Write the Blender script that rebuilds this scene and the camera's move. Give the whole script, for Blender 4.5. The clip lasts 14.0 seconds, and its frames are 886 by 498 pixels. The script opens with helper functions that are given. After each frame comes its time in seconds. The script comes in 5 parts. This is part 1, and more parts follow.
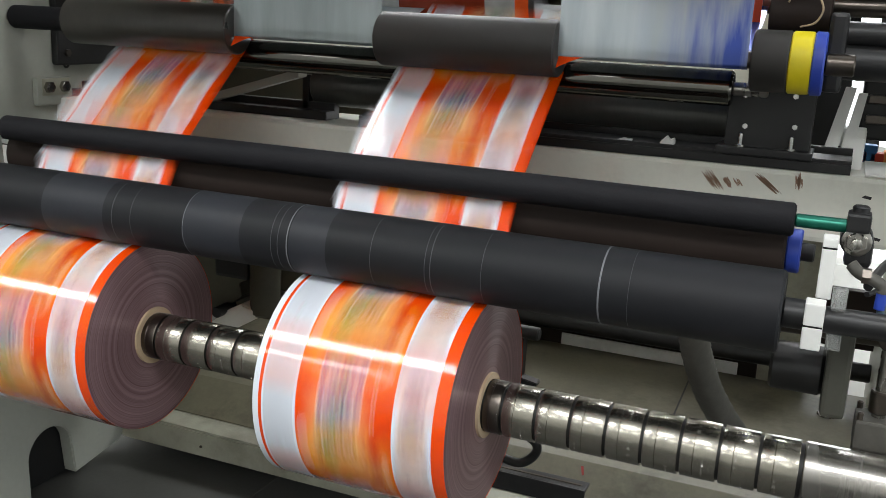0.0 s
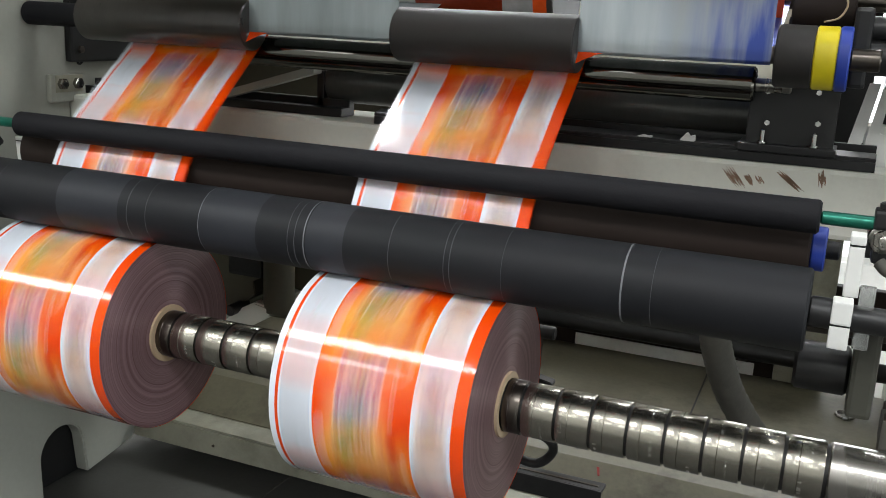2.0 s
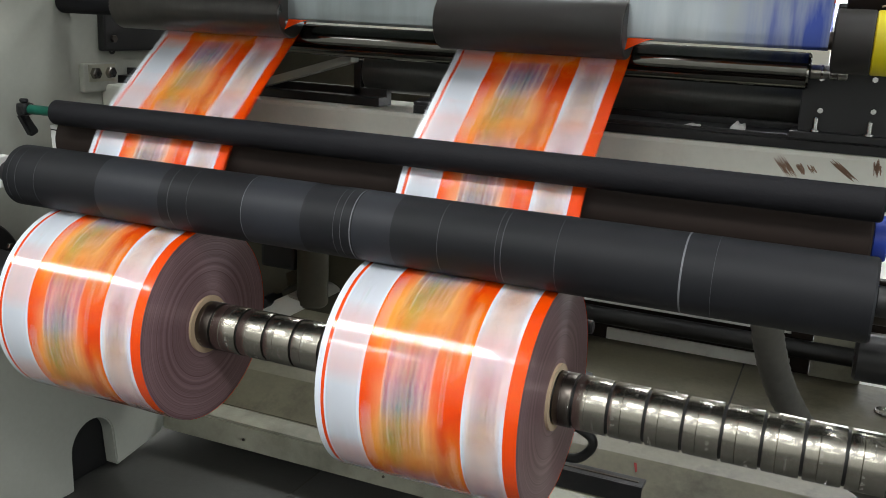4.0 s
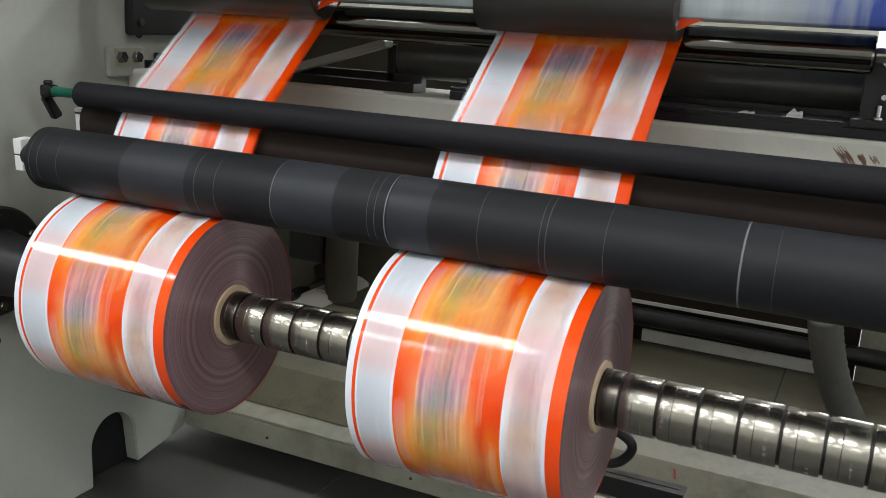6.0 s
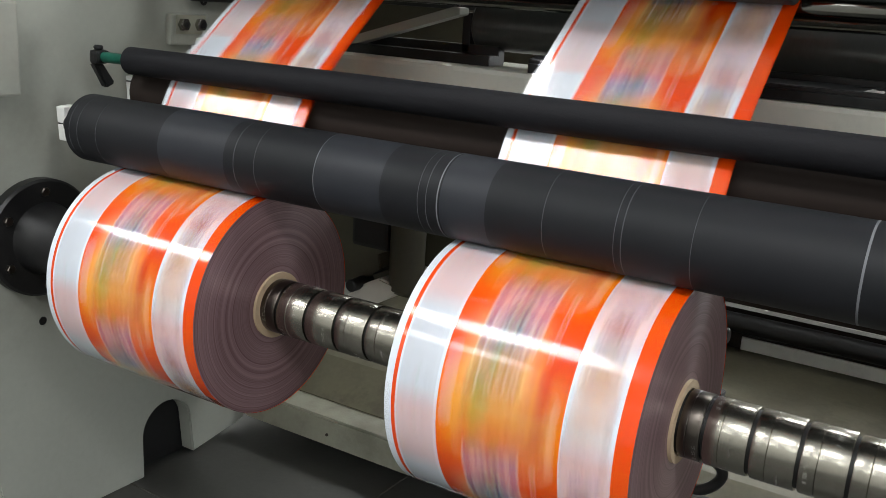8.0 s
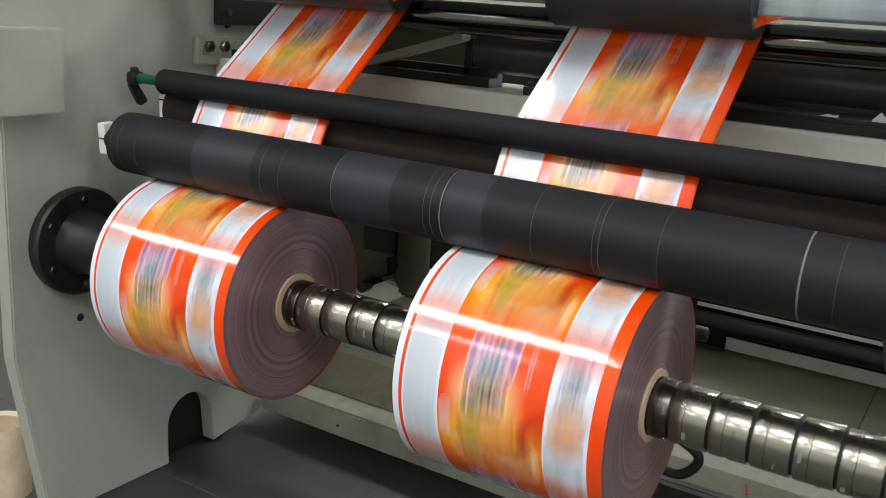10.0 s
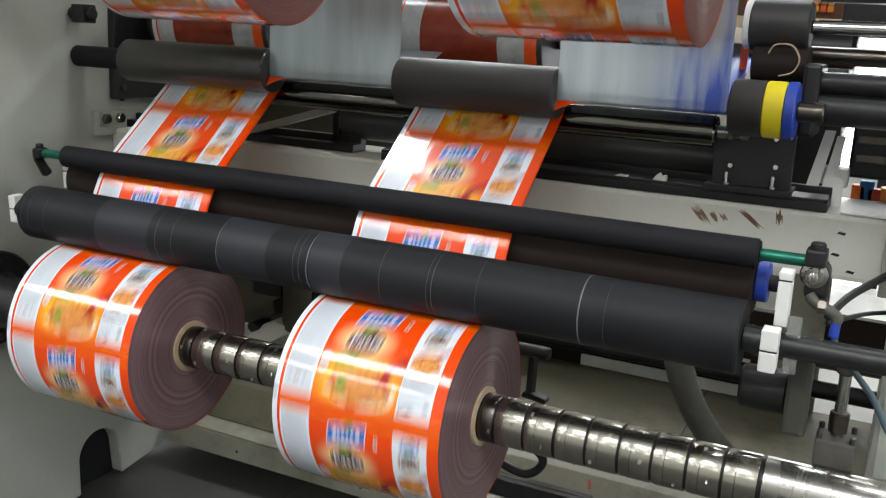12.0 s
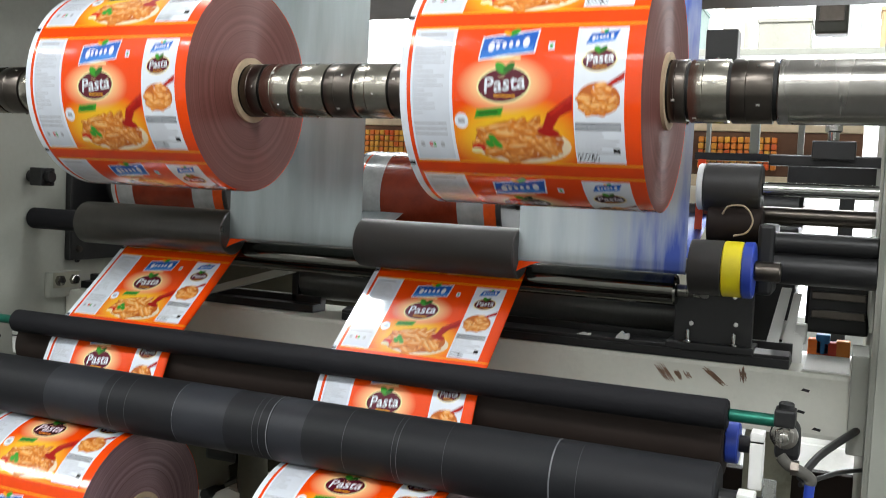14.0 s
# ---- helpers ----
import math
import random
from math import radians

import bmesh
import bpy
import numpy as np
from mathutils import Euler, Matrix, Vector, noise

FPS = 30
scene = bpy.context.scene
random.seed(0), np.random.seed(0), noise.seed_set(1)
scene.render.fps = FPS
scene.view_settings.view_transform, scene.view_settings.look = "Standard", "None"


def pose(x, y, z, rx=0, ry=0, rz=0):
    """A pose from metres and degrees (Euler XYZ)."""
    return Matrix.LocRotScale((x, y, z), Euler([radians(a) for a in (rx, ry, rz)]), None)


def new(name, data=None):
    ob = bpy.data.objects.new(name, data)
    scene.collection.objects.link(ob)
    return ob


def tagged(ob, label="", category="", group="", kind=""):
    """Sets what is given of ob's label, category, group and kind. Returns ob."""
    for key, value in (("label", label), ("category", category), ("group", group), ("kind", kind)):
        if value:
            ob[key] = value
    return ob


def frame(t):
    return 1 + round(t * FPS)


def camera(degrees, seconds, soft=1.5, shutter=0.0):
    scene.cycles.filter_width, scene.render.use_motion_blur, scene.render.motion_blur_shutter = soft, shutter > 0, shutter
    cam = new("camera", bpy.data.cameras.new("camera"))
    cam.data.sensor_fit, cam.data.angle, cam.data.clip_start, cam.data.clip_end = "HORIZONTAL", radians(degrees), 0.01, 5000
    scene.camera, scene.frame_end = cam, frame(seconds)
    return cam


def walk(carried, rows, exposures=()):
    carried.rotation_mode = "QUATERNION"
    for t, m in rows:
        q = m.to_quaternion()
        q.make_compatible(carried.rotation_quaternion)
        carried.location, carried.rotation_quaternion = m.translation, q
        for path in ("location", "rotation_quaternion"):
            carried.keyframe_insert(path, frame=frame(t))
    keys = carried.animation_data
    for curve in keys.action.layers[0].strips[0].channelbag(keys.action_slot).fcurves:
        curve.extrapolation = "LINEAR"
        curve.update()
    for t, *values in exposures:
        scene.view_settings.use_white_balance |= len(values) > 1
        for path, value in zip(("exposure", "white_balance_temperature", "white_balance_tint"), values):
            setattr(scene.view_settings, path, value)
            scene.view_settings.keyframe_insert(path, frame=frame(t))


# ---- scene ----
cam = camera(50.1, 14.0, 0.6, 0.5)
# seconds, eye x y z, pitch, roll, yaw; x runs along the rollers, y into the machine
PATH = [
    (0, 1.0970, -1.1461, 1.2204, -13.846, -2.671, 23.125),
    (0.5, 1.0981, -1.1430, 1.2183, -13.788, -2.647, 23.251),
    (1, 1.0955, -1.1380, 1.2182, -13.850, -2.632, 23.400),
    (1.5, 1.0964, -1.1346, 1.2169, -13.863, -2.593, 23.755),
    (2, 1.0779, -1.1388, 1.2120, -13.845, -2.684, 23.596),
    (2.5, 1.0726, -1.1365, 1.2099, -13.981, -2.605, 24.020),
    (3, 1.0513, -1.1408, 1.2019, -14.000, -2.683, 24.011),
    (5.5, 0.9950, -1.1181, 1.1710, -13.990, -2.925, 25.117),
    (6, 0.9779, -1.0915, 1.1552, -13.836, -3.153, 25.700),
    (6.5, 0.9691, -1.0410, 1.1467, -14.176, -3.204, 27.198),
    (7, 0.9653, -0.9691, 1.1311, -14.501, -3.363, 29.805),
    (7.5, 0.9475, -0.9257, 1.1182, -14.846, -3.552, 31.692),
    (10, 1.0293, -1.0477, 1.1571, -14.537, -3.889, 32.522),
    (10.5, 1.0809, -1.1318, 1.2019, -14.602, -3.505, 30.748),
    (11, 1.1662, -1.2001, 1.2358, -14.246, -3.220, 29.663),
    (11.5, 1.2125, -1.2324, 1.2580, -13.903, -2.930, 28.223),
    (12, 1.2211, -1.2399, 1.2669, -12.842, -2.916, 26.581),
    (12.5, 1.2198, -1.2354, 1.2717, -10.807, -2.900, 25.482),
    (13, 1.2108, -1.2283, 1.2763, -7.834, -2.873, 24.621),
    (13.5, 1.2079, -1.2267, 1.2740, -5.129, -2.691, 24.189),
    (14, 1.1980, -1.2338, 1.2830, -3.685, -2.636, 23.637),
]
walk(cam, [(t, pose(x, y, z, 90 + p, r, w)) for t, x, y, z, p, r, w in PATH])

# ---- world, lamps, exposure ----
world = bpy.data.worlds.new("hall_daylight")
scene.world = world
world.use_nodes = True
wn = world.node_tree.nodes
sky = wn.new("ShaderNodeTexSky")
sky.sky_type, sky.sun_disc, sky.sun_elevation, sky.sun_rotation = "NISHITA", False, radians(40), radians(20)
world.node_tree.links.new(sky.outputs[0], wn["Background"].inputs[0])
wn["Background"].inputs[1].default_value = 0.15
scene.view_settings.exposure = 0.0

FLOOR = 0.165
CEILING = 3.6
# ceiling luminaires: rows that run along the machine
TUBES = [(x, -2.05) for x in (-3.05, -0.95, 1.2, 3.4)] + [(x, -3.95) for x in (-2.0, 0.2, 2.4)] + [(x, 2.7) for x in (-0.95, 1.2)]
PANELS = [(x, 0.36) for x in (-2.5, -0.75, 1.5, 3.4)]
LAMP_Z = 3.2
for lx, ly, sx, sy, watts in [(x, y + d, 1.15, 0.25, 36.0 if y > 0 else 22.5 if y > -3 else 12.0) for x, y in TUBES for d in (-0.16, 0.16)] + [(x, y, 0.30, 0.34, 16.0) for x, y in PANELS]:
    lamp = bpy.data.lights.new("ceiling_lamp_light", "AREA")
    lamp.shape, lamp.size, lamp.size_y, lamp.energy, lamp.color = "RECTANGLE", sx, sy, watts, (0.97, 0.99, 1.0)
    new("ceiling_lamp_light", lamp).matrix_world = pose(lx, ly, LAMP_Z - 0.02)

# daylight that enters by the hall windows
for lx, sx, watts in ((1.4, 1.5, 56.0), (-0.4, 0.9, 24.0)):
    lamp = bpy.data.lights.new("window_daylight", "AREA")
    lamp.shape, lamp.size, lamp.size_y, lamp.energy, lamp.color = "RECTANGLE", sx, 1.65, watts, (0.93, 0.97, 1.0)
    new("window_daylight", lamp).matrix_world = pose(lx, 4.98, 1.42, -90)

# added east-side fill for the beam and roll ends, through an unseen window
lamp = bpy.data.lights.new("window_daylight", "AREA")
lamp.shape, lamp.size, lamp.size_y, lamp.energy, lamp.color = "RECTANGLE", 1.4, 3.2, 38.0, (0.93, 0.97, 1.0)
new("window_daylight", lamp).matrix_world = pose(4.97, -1.3, 1.45, 0, 90)

# ---- materials ----


def srgb(h):
    v = [int(h[i:i + 2], 16) / 255 for i in (0, 2, 4)]
    return tuple(c / 12.92 if c < 0.04045 else ((c + 0.055) / 1.055) ** 2.4 for c in v)


def nodes_of(name):
    m = bpy.data.materials.new(name)
    m.use_nodes = True
    nt = m.node_tree
    return m, nt, nt.nodes["Principled BSDF"]


def mat(name, color, rough=0.5, metal=0.0, vary=0.15, scale=6.0, bump=0.05, stretch=(1, 1, 1), dirt=None, dirt_amount=0.0, coat=0.0, fine=90.0, spec=0.5, even=1.0):
    """Base colour varied at two scales, with fine relief and optional dirt patches."""
    m, nt, bsdf = nodes_of(name)
    n, ln = nt.nodes, nt.links
    tc = n.new("ShaderNodeTexCoord")
    mp = n.new("ShaderNodeMapping")
    mp.inputs["Scale"].default_value = stretch
    ln.new(tc.outputs["Object"], mp.inputs["Vector"])
    big, small = n.new("ShaderNodeTexNoise"), n.new("ShaderNodeTexNoise")
    big.inputs["Scale"].default_value, small.inputs["Scale"].default_value = scale, fine
    big.inputs["Detail"].default_value = 6.0
    for t in (big, small):
        ln.new(mp.outputs[0], t.inputs["Vector"])
    add = n.new("ShaderNodeMath")
    add.operation = "MULTIPLY_ADD"
    add.inputs[1].default_value = 0.35
    ln.new(small.outputs[0], add.inputs[0])
    ln.new(big.outputs[0], add.inputs[2])
    ramp = n.new("ShaderNodeValToRGB")
    ramp.color_ramp.elements[0].position, ramp.color_ramp.elements[1].position = 0.4, 0.95
    ramp.color_ramp.elements[0].color = (*[c * (1 - vary) for c in color], 1)
    ramp.color_ramp.elements[1].color = (*[min(1, c * (1 + vary)) for c in color], 1)
    ln.new(add.outputs[0], ramp.inputs[0])
    col = ramp.outputs[0]
    if dirt:
        dn = n.new("ShaderNodeTexNoise")
        dn.inputs["Scale"].default_value, dn.inputs["Detail"].default_value, dn.inputs["Roughness"].default_value = scale * 0.7, 9.0, 0.7
        ln.new(tc.outputs["Object"], dn.inputs["Vector"])
        dr = n.new("ShaderNodeValToRGB")
        dr.color_ramp.elements[0].position, dr.color_ramp.elements[1].position = 0.52, 0.72
        dr.color_ramp.elements[1].color = (dirt_amount, dirt_amount, dirt_amount, 1)
        ln.new(dn.outputs[0], dr.inputs[0])
        mix = n.new("ShaderNodeMix")
        mix.data_type = "RGBA"
        ln.new(dr.outputs[0], mix.inputs[0])
        ln.new(col, mix.inputs[6])
        mix.inputs[7].default_value = (*dirt, 1)
        col = mix.outputs[2]
    ln.new(col, bsdf.inputs["Base Color"])
    rr = n.new("ShaderNodeMapRange")
    rr.inputs[3].default_value, rr.inputs[4].default_value = max(0.02, rough - 0.08 * even), min(1, rough + 0.1 * even)
    ln.new(big.outputs[0], rr.inputs[0])
    ln.new(rr.outputs[0], bsdf.inputs["Roughness"])
    bsdf.inputs["Metallic"].default_value = metal
    bsdf.inputs["Coat Weight"].default_value = coat
    bsdf.inputs["Specular IOR Level"].default_value = spec
    if bump:
        b = n.new("ShaderNodeBump")
        b.inputs["Strength"].default_value, b.inputs["Distance"].default_value = bump, 0.002
        ln.new(small.outputs[0], b.inputs["Height"])
        ln.new(b.outputs[0], bsdf.inputs["Normal"])
    return m


def wavy(nt, bsdf):
    """Slack film: shallow waves across the run that break up its reflections."""
    tc, mp, no, bp = [nt.nodes.new("ShaderNode" + k) for k in ("TexCoord", "Mapping", "TexNoise", "Bump")]
    mp.inputs["Scale"].default_value = (1.0, 0.07, 0.07)
    no.inputs["Scale"].default_value, no.inputs["Detail"].default_value = 75.0, 3.0
    bp.inputs["Strength"].default_value, bp.inputs["Distance"].default_value = 0.15, 0.0008
    nt.links.new(tc.outputs["Object"], mp.inputs[0])
    nt.links.new(mp.outputs[0], no.inputs["Vector"])
    nt.links.new(no.outputs[0], bp.inputs["Height"])
    nt.links.new(bp.outputs[0], bsdf.inputs["Normal"])
    nt.links.new(bp.outputs[0], bsdf.inputs["Coat Normal"])


def print_mat(name, color, rough=0.24):
    m, nt, bsdf = nodes_of(name)
    n, ln = nt.nodes, nt.links
    tc, no = n.new("ShaderNodeTexCoord"), n.new("ShaderNodeTexNoise")
    no.inputs["Scale"].default_value = 60.0
    ln.new(tc.outputs["Object"], no.inputs["Vector"])
    ramp = n.new("ShaderNodeValToRGB")
    ramp.color_ramp.elements[0].color = (*[c * 0.92 for c in color], 1)
    ramp.color_ramp.elements[1].color = (*[min(1, c * 1.08) for c in color], 1)
    ln.new(no.outputs[0], ramp.inputs[0])
    ln.new(ramp.outputs[0], bsdf.inputs["Base Color"])
    bsdf.inputs["Roughness"].default_value = rough
    wavy(nt, bsdf)
    bsdf.inputs["Coat Weight"].default_value = 0.95
    bsdf.inputs["Specular IOR Level"].default_value = 0.2
    bsdf.inputs["Coat Roughness"].default_value = 0.045
    return m


def orange_mat():
    """Printed orange ground with a yellow burst round the badge and the dish."""
    m, nt, bsdf = nodes_of("print_orange_ground")
    n, ln = nt.nodes, nt.links
    uv = n.new("ShaderNodeUVMap")
    uv.uv_map = "label"
    col = None
    for centre, size, stops in (((0.49, 0.70), (3.2, 3.4), ((0.0, (0.95, 0.78, 0.05)), (0.55, (0.95, 0.52, 0.02)), (1.0, srgb("F24A04")))),
                                ((0.455, 0.362), (4.9, 5.2), ((0.0, (1.0, 0.95, 0.84)), (0.5, (0.98, 0.62, 0.30)), (1.0, srgb("F24A04"))))):
        mp = n.new("ShaderNodeMapping")
        mp.inputs["Location"].default_value = (-centre[0] * size[0], -centre[1] * size[1], 0)
        mp.inputs["Scale"].default_value = (size[0], size[1], 1)
        ln.new(uv.outputs[0], mp.inputs["Vector"])
        gr = n.new("ShaderNodeTexGradient")
        gr.gradient_type = "SPHERICAL"
        ln.new(mp.outputs[0], gr.inputs[0])
        inv = n.new("ShaderNodeMath")
        inv.operation = "SUBTRACT"
        inv.inputs[0].default_value = 1.0
        ln.new(gr.outputs[0], inv.inputs[1])
        rp = n.new("ShaderNodeValToRGB")
        rp.color_ramp.elements[0].color = (*stops[0][1], 1)
        e = rp.color_ramp.elements.new(stops[1][0])
        e.color = (*stops[1][1], 1)
        rp.color_ramp.elements[-1].color = (*stops[2][1], 1)
        ln.new(inv.outputs[0], rp.inputs[0])
        if col is None:
            col = rp.outputs[0]
        else:
            mx = n.new("ShaderNodeMix")
            mx.data_type = "RGBA"
            mx.blend_type = "LIGHTEN"
            mx.inputs[0].default_value = 1.0
            ln.new(col, mx.inputs[6])
            ln.new(rp.outputs[0], mx.inputs[7])
            col = mx.outputs[2]
    ln.new(col, bsdf.inputs["Base Color"])
    bsdf.inputs["Roughness"].default_value = 0.24
    wavy(nt, bsdf)
    bsdf.inputs["Coat Weight"].default_value = 0.95
    bsdf.inputs["Specular IOR Level"].default_value = 0.2
    bsdf.inputs["Coat Roughness"].default_value = 0.045
    return m


def ring_mat(name, dark, light, rough):
    """Wound film edge: fine concentric layers about the x axis."""
    m, nt, bsdf = nodes_of(name)
    n, ln = nt.nodes, nt.links
    tc, sep = n.new("ShaderNodeTexCoord"), n.new("ShaderNodeSeparateXYZ")
    ln.new(tc.outputs["Object"], sep.inputs[0])
    comb = n.new("ShaderNodeCombineXYZ")
    ln.new(sep.outputs[1], comb.inputs[0])
    ln.new(sep.outputs[2], comb.inputs[1])
    ln_ = n.new("ShaderNodeVectorMath")
    ln_.operation = "LENGTH"
    ln.new(comb.outputs[0], ln_.inputs[0])
    fac = None
    for sc, w in ((150.0, 0.5), (620.0, 0.5)):
        no = n.new("ShaderNodeTexNoise")
        no.noise_dimensions = "1D"
        no.inputs["Scale"].default_value, no.inputs["Detail"].default_value = sc, 3.0
        ln.new(ln_.outputs["Value"], no.inputs["W"])
        mu = n.new("ShaderNodeMath")
        mu.operation = "MULTIPLY_ADD"
        mu.inputs[1].default_value = w
        ln.new(no.outputs[0], mu.inputs[0])
        if fac is None:
            mu.inputs[2].default_value = 0.0
        else:
            ln.new(fac, mu.inputs[2])
        fac = mu.outputs[0]
    rp = n.new("ShaderNodeValToRGB")
    rp.color_ramp.elements[0].position, rp.color_ramp.elements[1].position = 0.3, 0.74
    rp.color_ramp.elements[0].color, rp.color_ramp.elements[1].color = (*dark, 1), (*light, 1)
    ln.new(fac, rp.inputs[0])
    ln.new(rp.outputs[0], bsdf.inputs["Base Color"])
    bsdf.inputs["Roughness"].default_value = rough
    b = n.new("ShaderNodeBump")
    b.inputs["Strength"].default_value, b.inputs["Distance"].default_value = 0.12, 0.0005
    ln.new(fac, b.inputs["Height"])
    ln.new(b.outputs[0], bsdf.inputs["Normal"])
    # the cut layers shine across their run, as a lathe-turned face does
    tan = n.new("ShaderNodeTangent")
    tan.direction_type, tan.axis = "RADIAL", "X"
    ln.new(tan.outputs[0], bsdf.inputs["Tangent"])
    bsdf.inputs["Anisotropic"].default_value = 0.8
    bsdf.inputs["Anisotropic Rotation"].default_value = 0.25
    bsdf.inputs["Metallic"].default_value = 0.22
    return m


GREY_GREEN = srgb("A3A59B")
M_FRAME = mat("painted_frame_grey", GREY_GREEN, 0.45, vary=0.08, scale=3.0, bump=0.08, dirt=srgb("6E6C62"), dirt_amount=0.35)
M_BEAM = mat("painted_beam_cream", srgb("DCDCD1"), 0.42, vary=0.07, scale=4.0, bump=0.08, dirt=srgb("77705F"), dirt_amount=0.35)
M_LOW = mat("dirty_olive_paint", srgb("9C9B8B"), 0.5, vary=0.15, scale=4.0, bump=0.1, dirt=srgb("3E3A30"), dirt_amount=0.7)
# stains and the shadow patches under the rolls, both painted as dark blotches
M_PAN = mat("stained_shadowed_cream_panel", srgb("686452"), 0.45, vary=0.25, scale=6.5, bump=0.1, dirt=srgb("39352A"), dirt_amount=0.9)
M_FLOOR = mat("dark_floor_tile", srgb("3E3E3B"), 0.42, vary=0.22, scale=5.0, bump=0.1, dirt=srgb("201F1D"), dirt_amount=0.5)
M_JOINT = mat("floor_joint", srgb("4A4843"), 0.8)
# near-black, for the shaft core between slip rings and the crank lever
M_GROOVE = mat("near_black_groove", srgb("0E0D0C"), 0.5, vary=0.2, scale=30.0)
M_TICK = mat("white_ink_tick", srgb("D8D6CE"), 0.6, vary=0.1, scale=60.0)
M_GLOSSFILM = mat("brown_glossy_film_sleeve", srgb("2E2B27"), 0.3, vary=0.25, scale=14.0, bump=0.06, stretch=(3, 1, 1), coat=0.5)
M_KHAKI = mat("khaki_cast_housing", srgb("4A4738"), 0.5, vary=0.2, scale=12.0, bump=0.1)
M_RUBBER = mat("black_rubber", srgb("1C1D20"), 0.55, spec=0.25, vary=0.12, scale=10.0, bump=0.08, fine=240.0)
M_RUBBER_DARK = mat("soft_black_foam", srgb("19191C"), 0.7, spec=0.2, vary=0.12, scale=12.0, bump=0.15, fine=300.0)
# film-polished rubber, its sheen put into a paler bluish colour as well
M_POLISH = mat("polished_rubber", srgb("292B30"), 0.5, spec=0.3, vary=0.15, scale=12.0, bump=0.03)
M_LEVER = mat("olive_grey_cast_iron", srgb("3F3F37"), 0.5, vary=0.15, scale=15.0, bump=0.1)
M_BLACKGLOSS = mat("glossy_black_roller", srgb("4C4C49"), 0.34, 0.35, vary=0.2, scale=4.0, bump=0.02, stretch=(4, 1, 1))
M_SCUFF = mat("pale_scuff_line", srgb("6A6C70"), 0.7, vary=0.3, scale=60.0)
M_SCUFF_FAINT = mat("faint_scuff_line", srgb("434549"), 0.7, vary=0.3, scale=60.0)
M_BROWN = mat("brown_black_rubber", srgb("28201C"), 0.7, spec=0.2, vary=0.15, scale=6.0, bump=0.05)
M_SLEEVE = mat("dark_sleeve", srgb("2B2927"), 0.5, vary=0.15, scale=8.0, bump=0.04)
M_BLACK = mat("black_painted_steel", srgb("171718"), 0.4, vary=0.2, scale=8.0, bump=0.08, dirt=srgb("4C4B48"), dirt_amount=0.25)
M_RING = mat("worn_ring_steel", srgb("A39F94"), 0.25, 1.0, vary=0.07, scale=5.0, bump=0.0, stretch=(16, 1, 1), fine=60.0, even=0.2)
M_STEEL = mat("ground_steel", srgb("A4A19B"), 0.26, 1.0, vary=0.12, scale=4.0, bump=0.03, stretch=(8, 1, 1), fine=120.0)
M_DARKSTEEL = mat("browned_steel", srgb("5E5852"), 0.3, 1.0, vary=0.2, scale=6.0, bump=0.03)
M_CHROME = mat("chrome", srgb("B5B5B2"), 0.12, 1.0, vary=0.08, scale=3.0, bump=0.01)
M_DARKCHROME = mat("dark_polished_steel", srgb("6B6A64"), 0.13, 1.0, vary=0.15, scale=3.0, bump=0.01)
M_CORE = mat("cardboard_core", srgb("B59F83"), 0.85, vary=0.15, scale=30.0, bump=0.2)
M_EDGE = ring_mat("wound_film_edge", srgb("5F4144"), srgb("967C7F"), 0.36)
M_EDGE_U = ring_mat("wound_film_edge_red", srgb("5F332B"), srgb("80504A"), 0.55)
M_WHITEPL = mat("white_plastic", srgb("E4E4E0"), 0.4, vary=0.05, scale=10.0, bump=0.02, dirt=srgb("9A978E"), dirt_amount=0.3)
M_BLUE = mat("blue_plastic", srgb("2A44A8"), 0.4, vary=0.12, scale=12.0, bump=0.02)
M_YELLOW = mat("yellow_plastic", srgb("E5D31E"), 0.4, vary=0.1, scale=12.0, bump=0.02)
M_GREEN = mat("green_anodised_tube", srgb("1F6A58"), 0.3, 0.6, vary=0.3, scale=40.0, bump=0.05)
M_HOSE = mat("ribbed_grey_hose", srgb("4C4A44"), 0.6, vary=0.2, scale=40.0, bump=0.3)
M_AIRHOSE = mat("blue_air_hose", srgb("46565F"), 0.4, vary=0.1, scale=20.0)
M_RUST = mat("rust_stain", srgb("8C705C"), 0.8, vary=0.3, scale=60.0, bump=0.2)
M_HALL = mat("hall_wall_paint", srgb("BEBEBA"), 0.8, vary=0.1, scale=1.0)
M_CEIL = mat("hall_ceiling_paint", srgb("CFCFCC"), 0.8, vary=0.1, scale=1.0)
M_RED = mat("red_mark", srgb("8F2A22"), 0.6, vary=0.2, scale=80.0)
M_BEIGE = mat("beige_card_tube", srgb("C9B79A"), 0.8, vary=0.15, scale=20.0, bump=0.1, dirt=srgb("8A6A48"), dirt_amount=0.3)


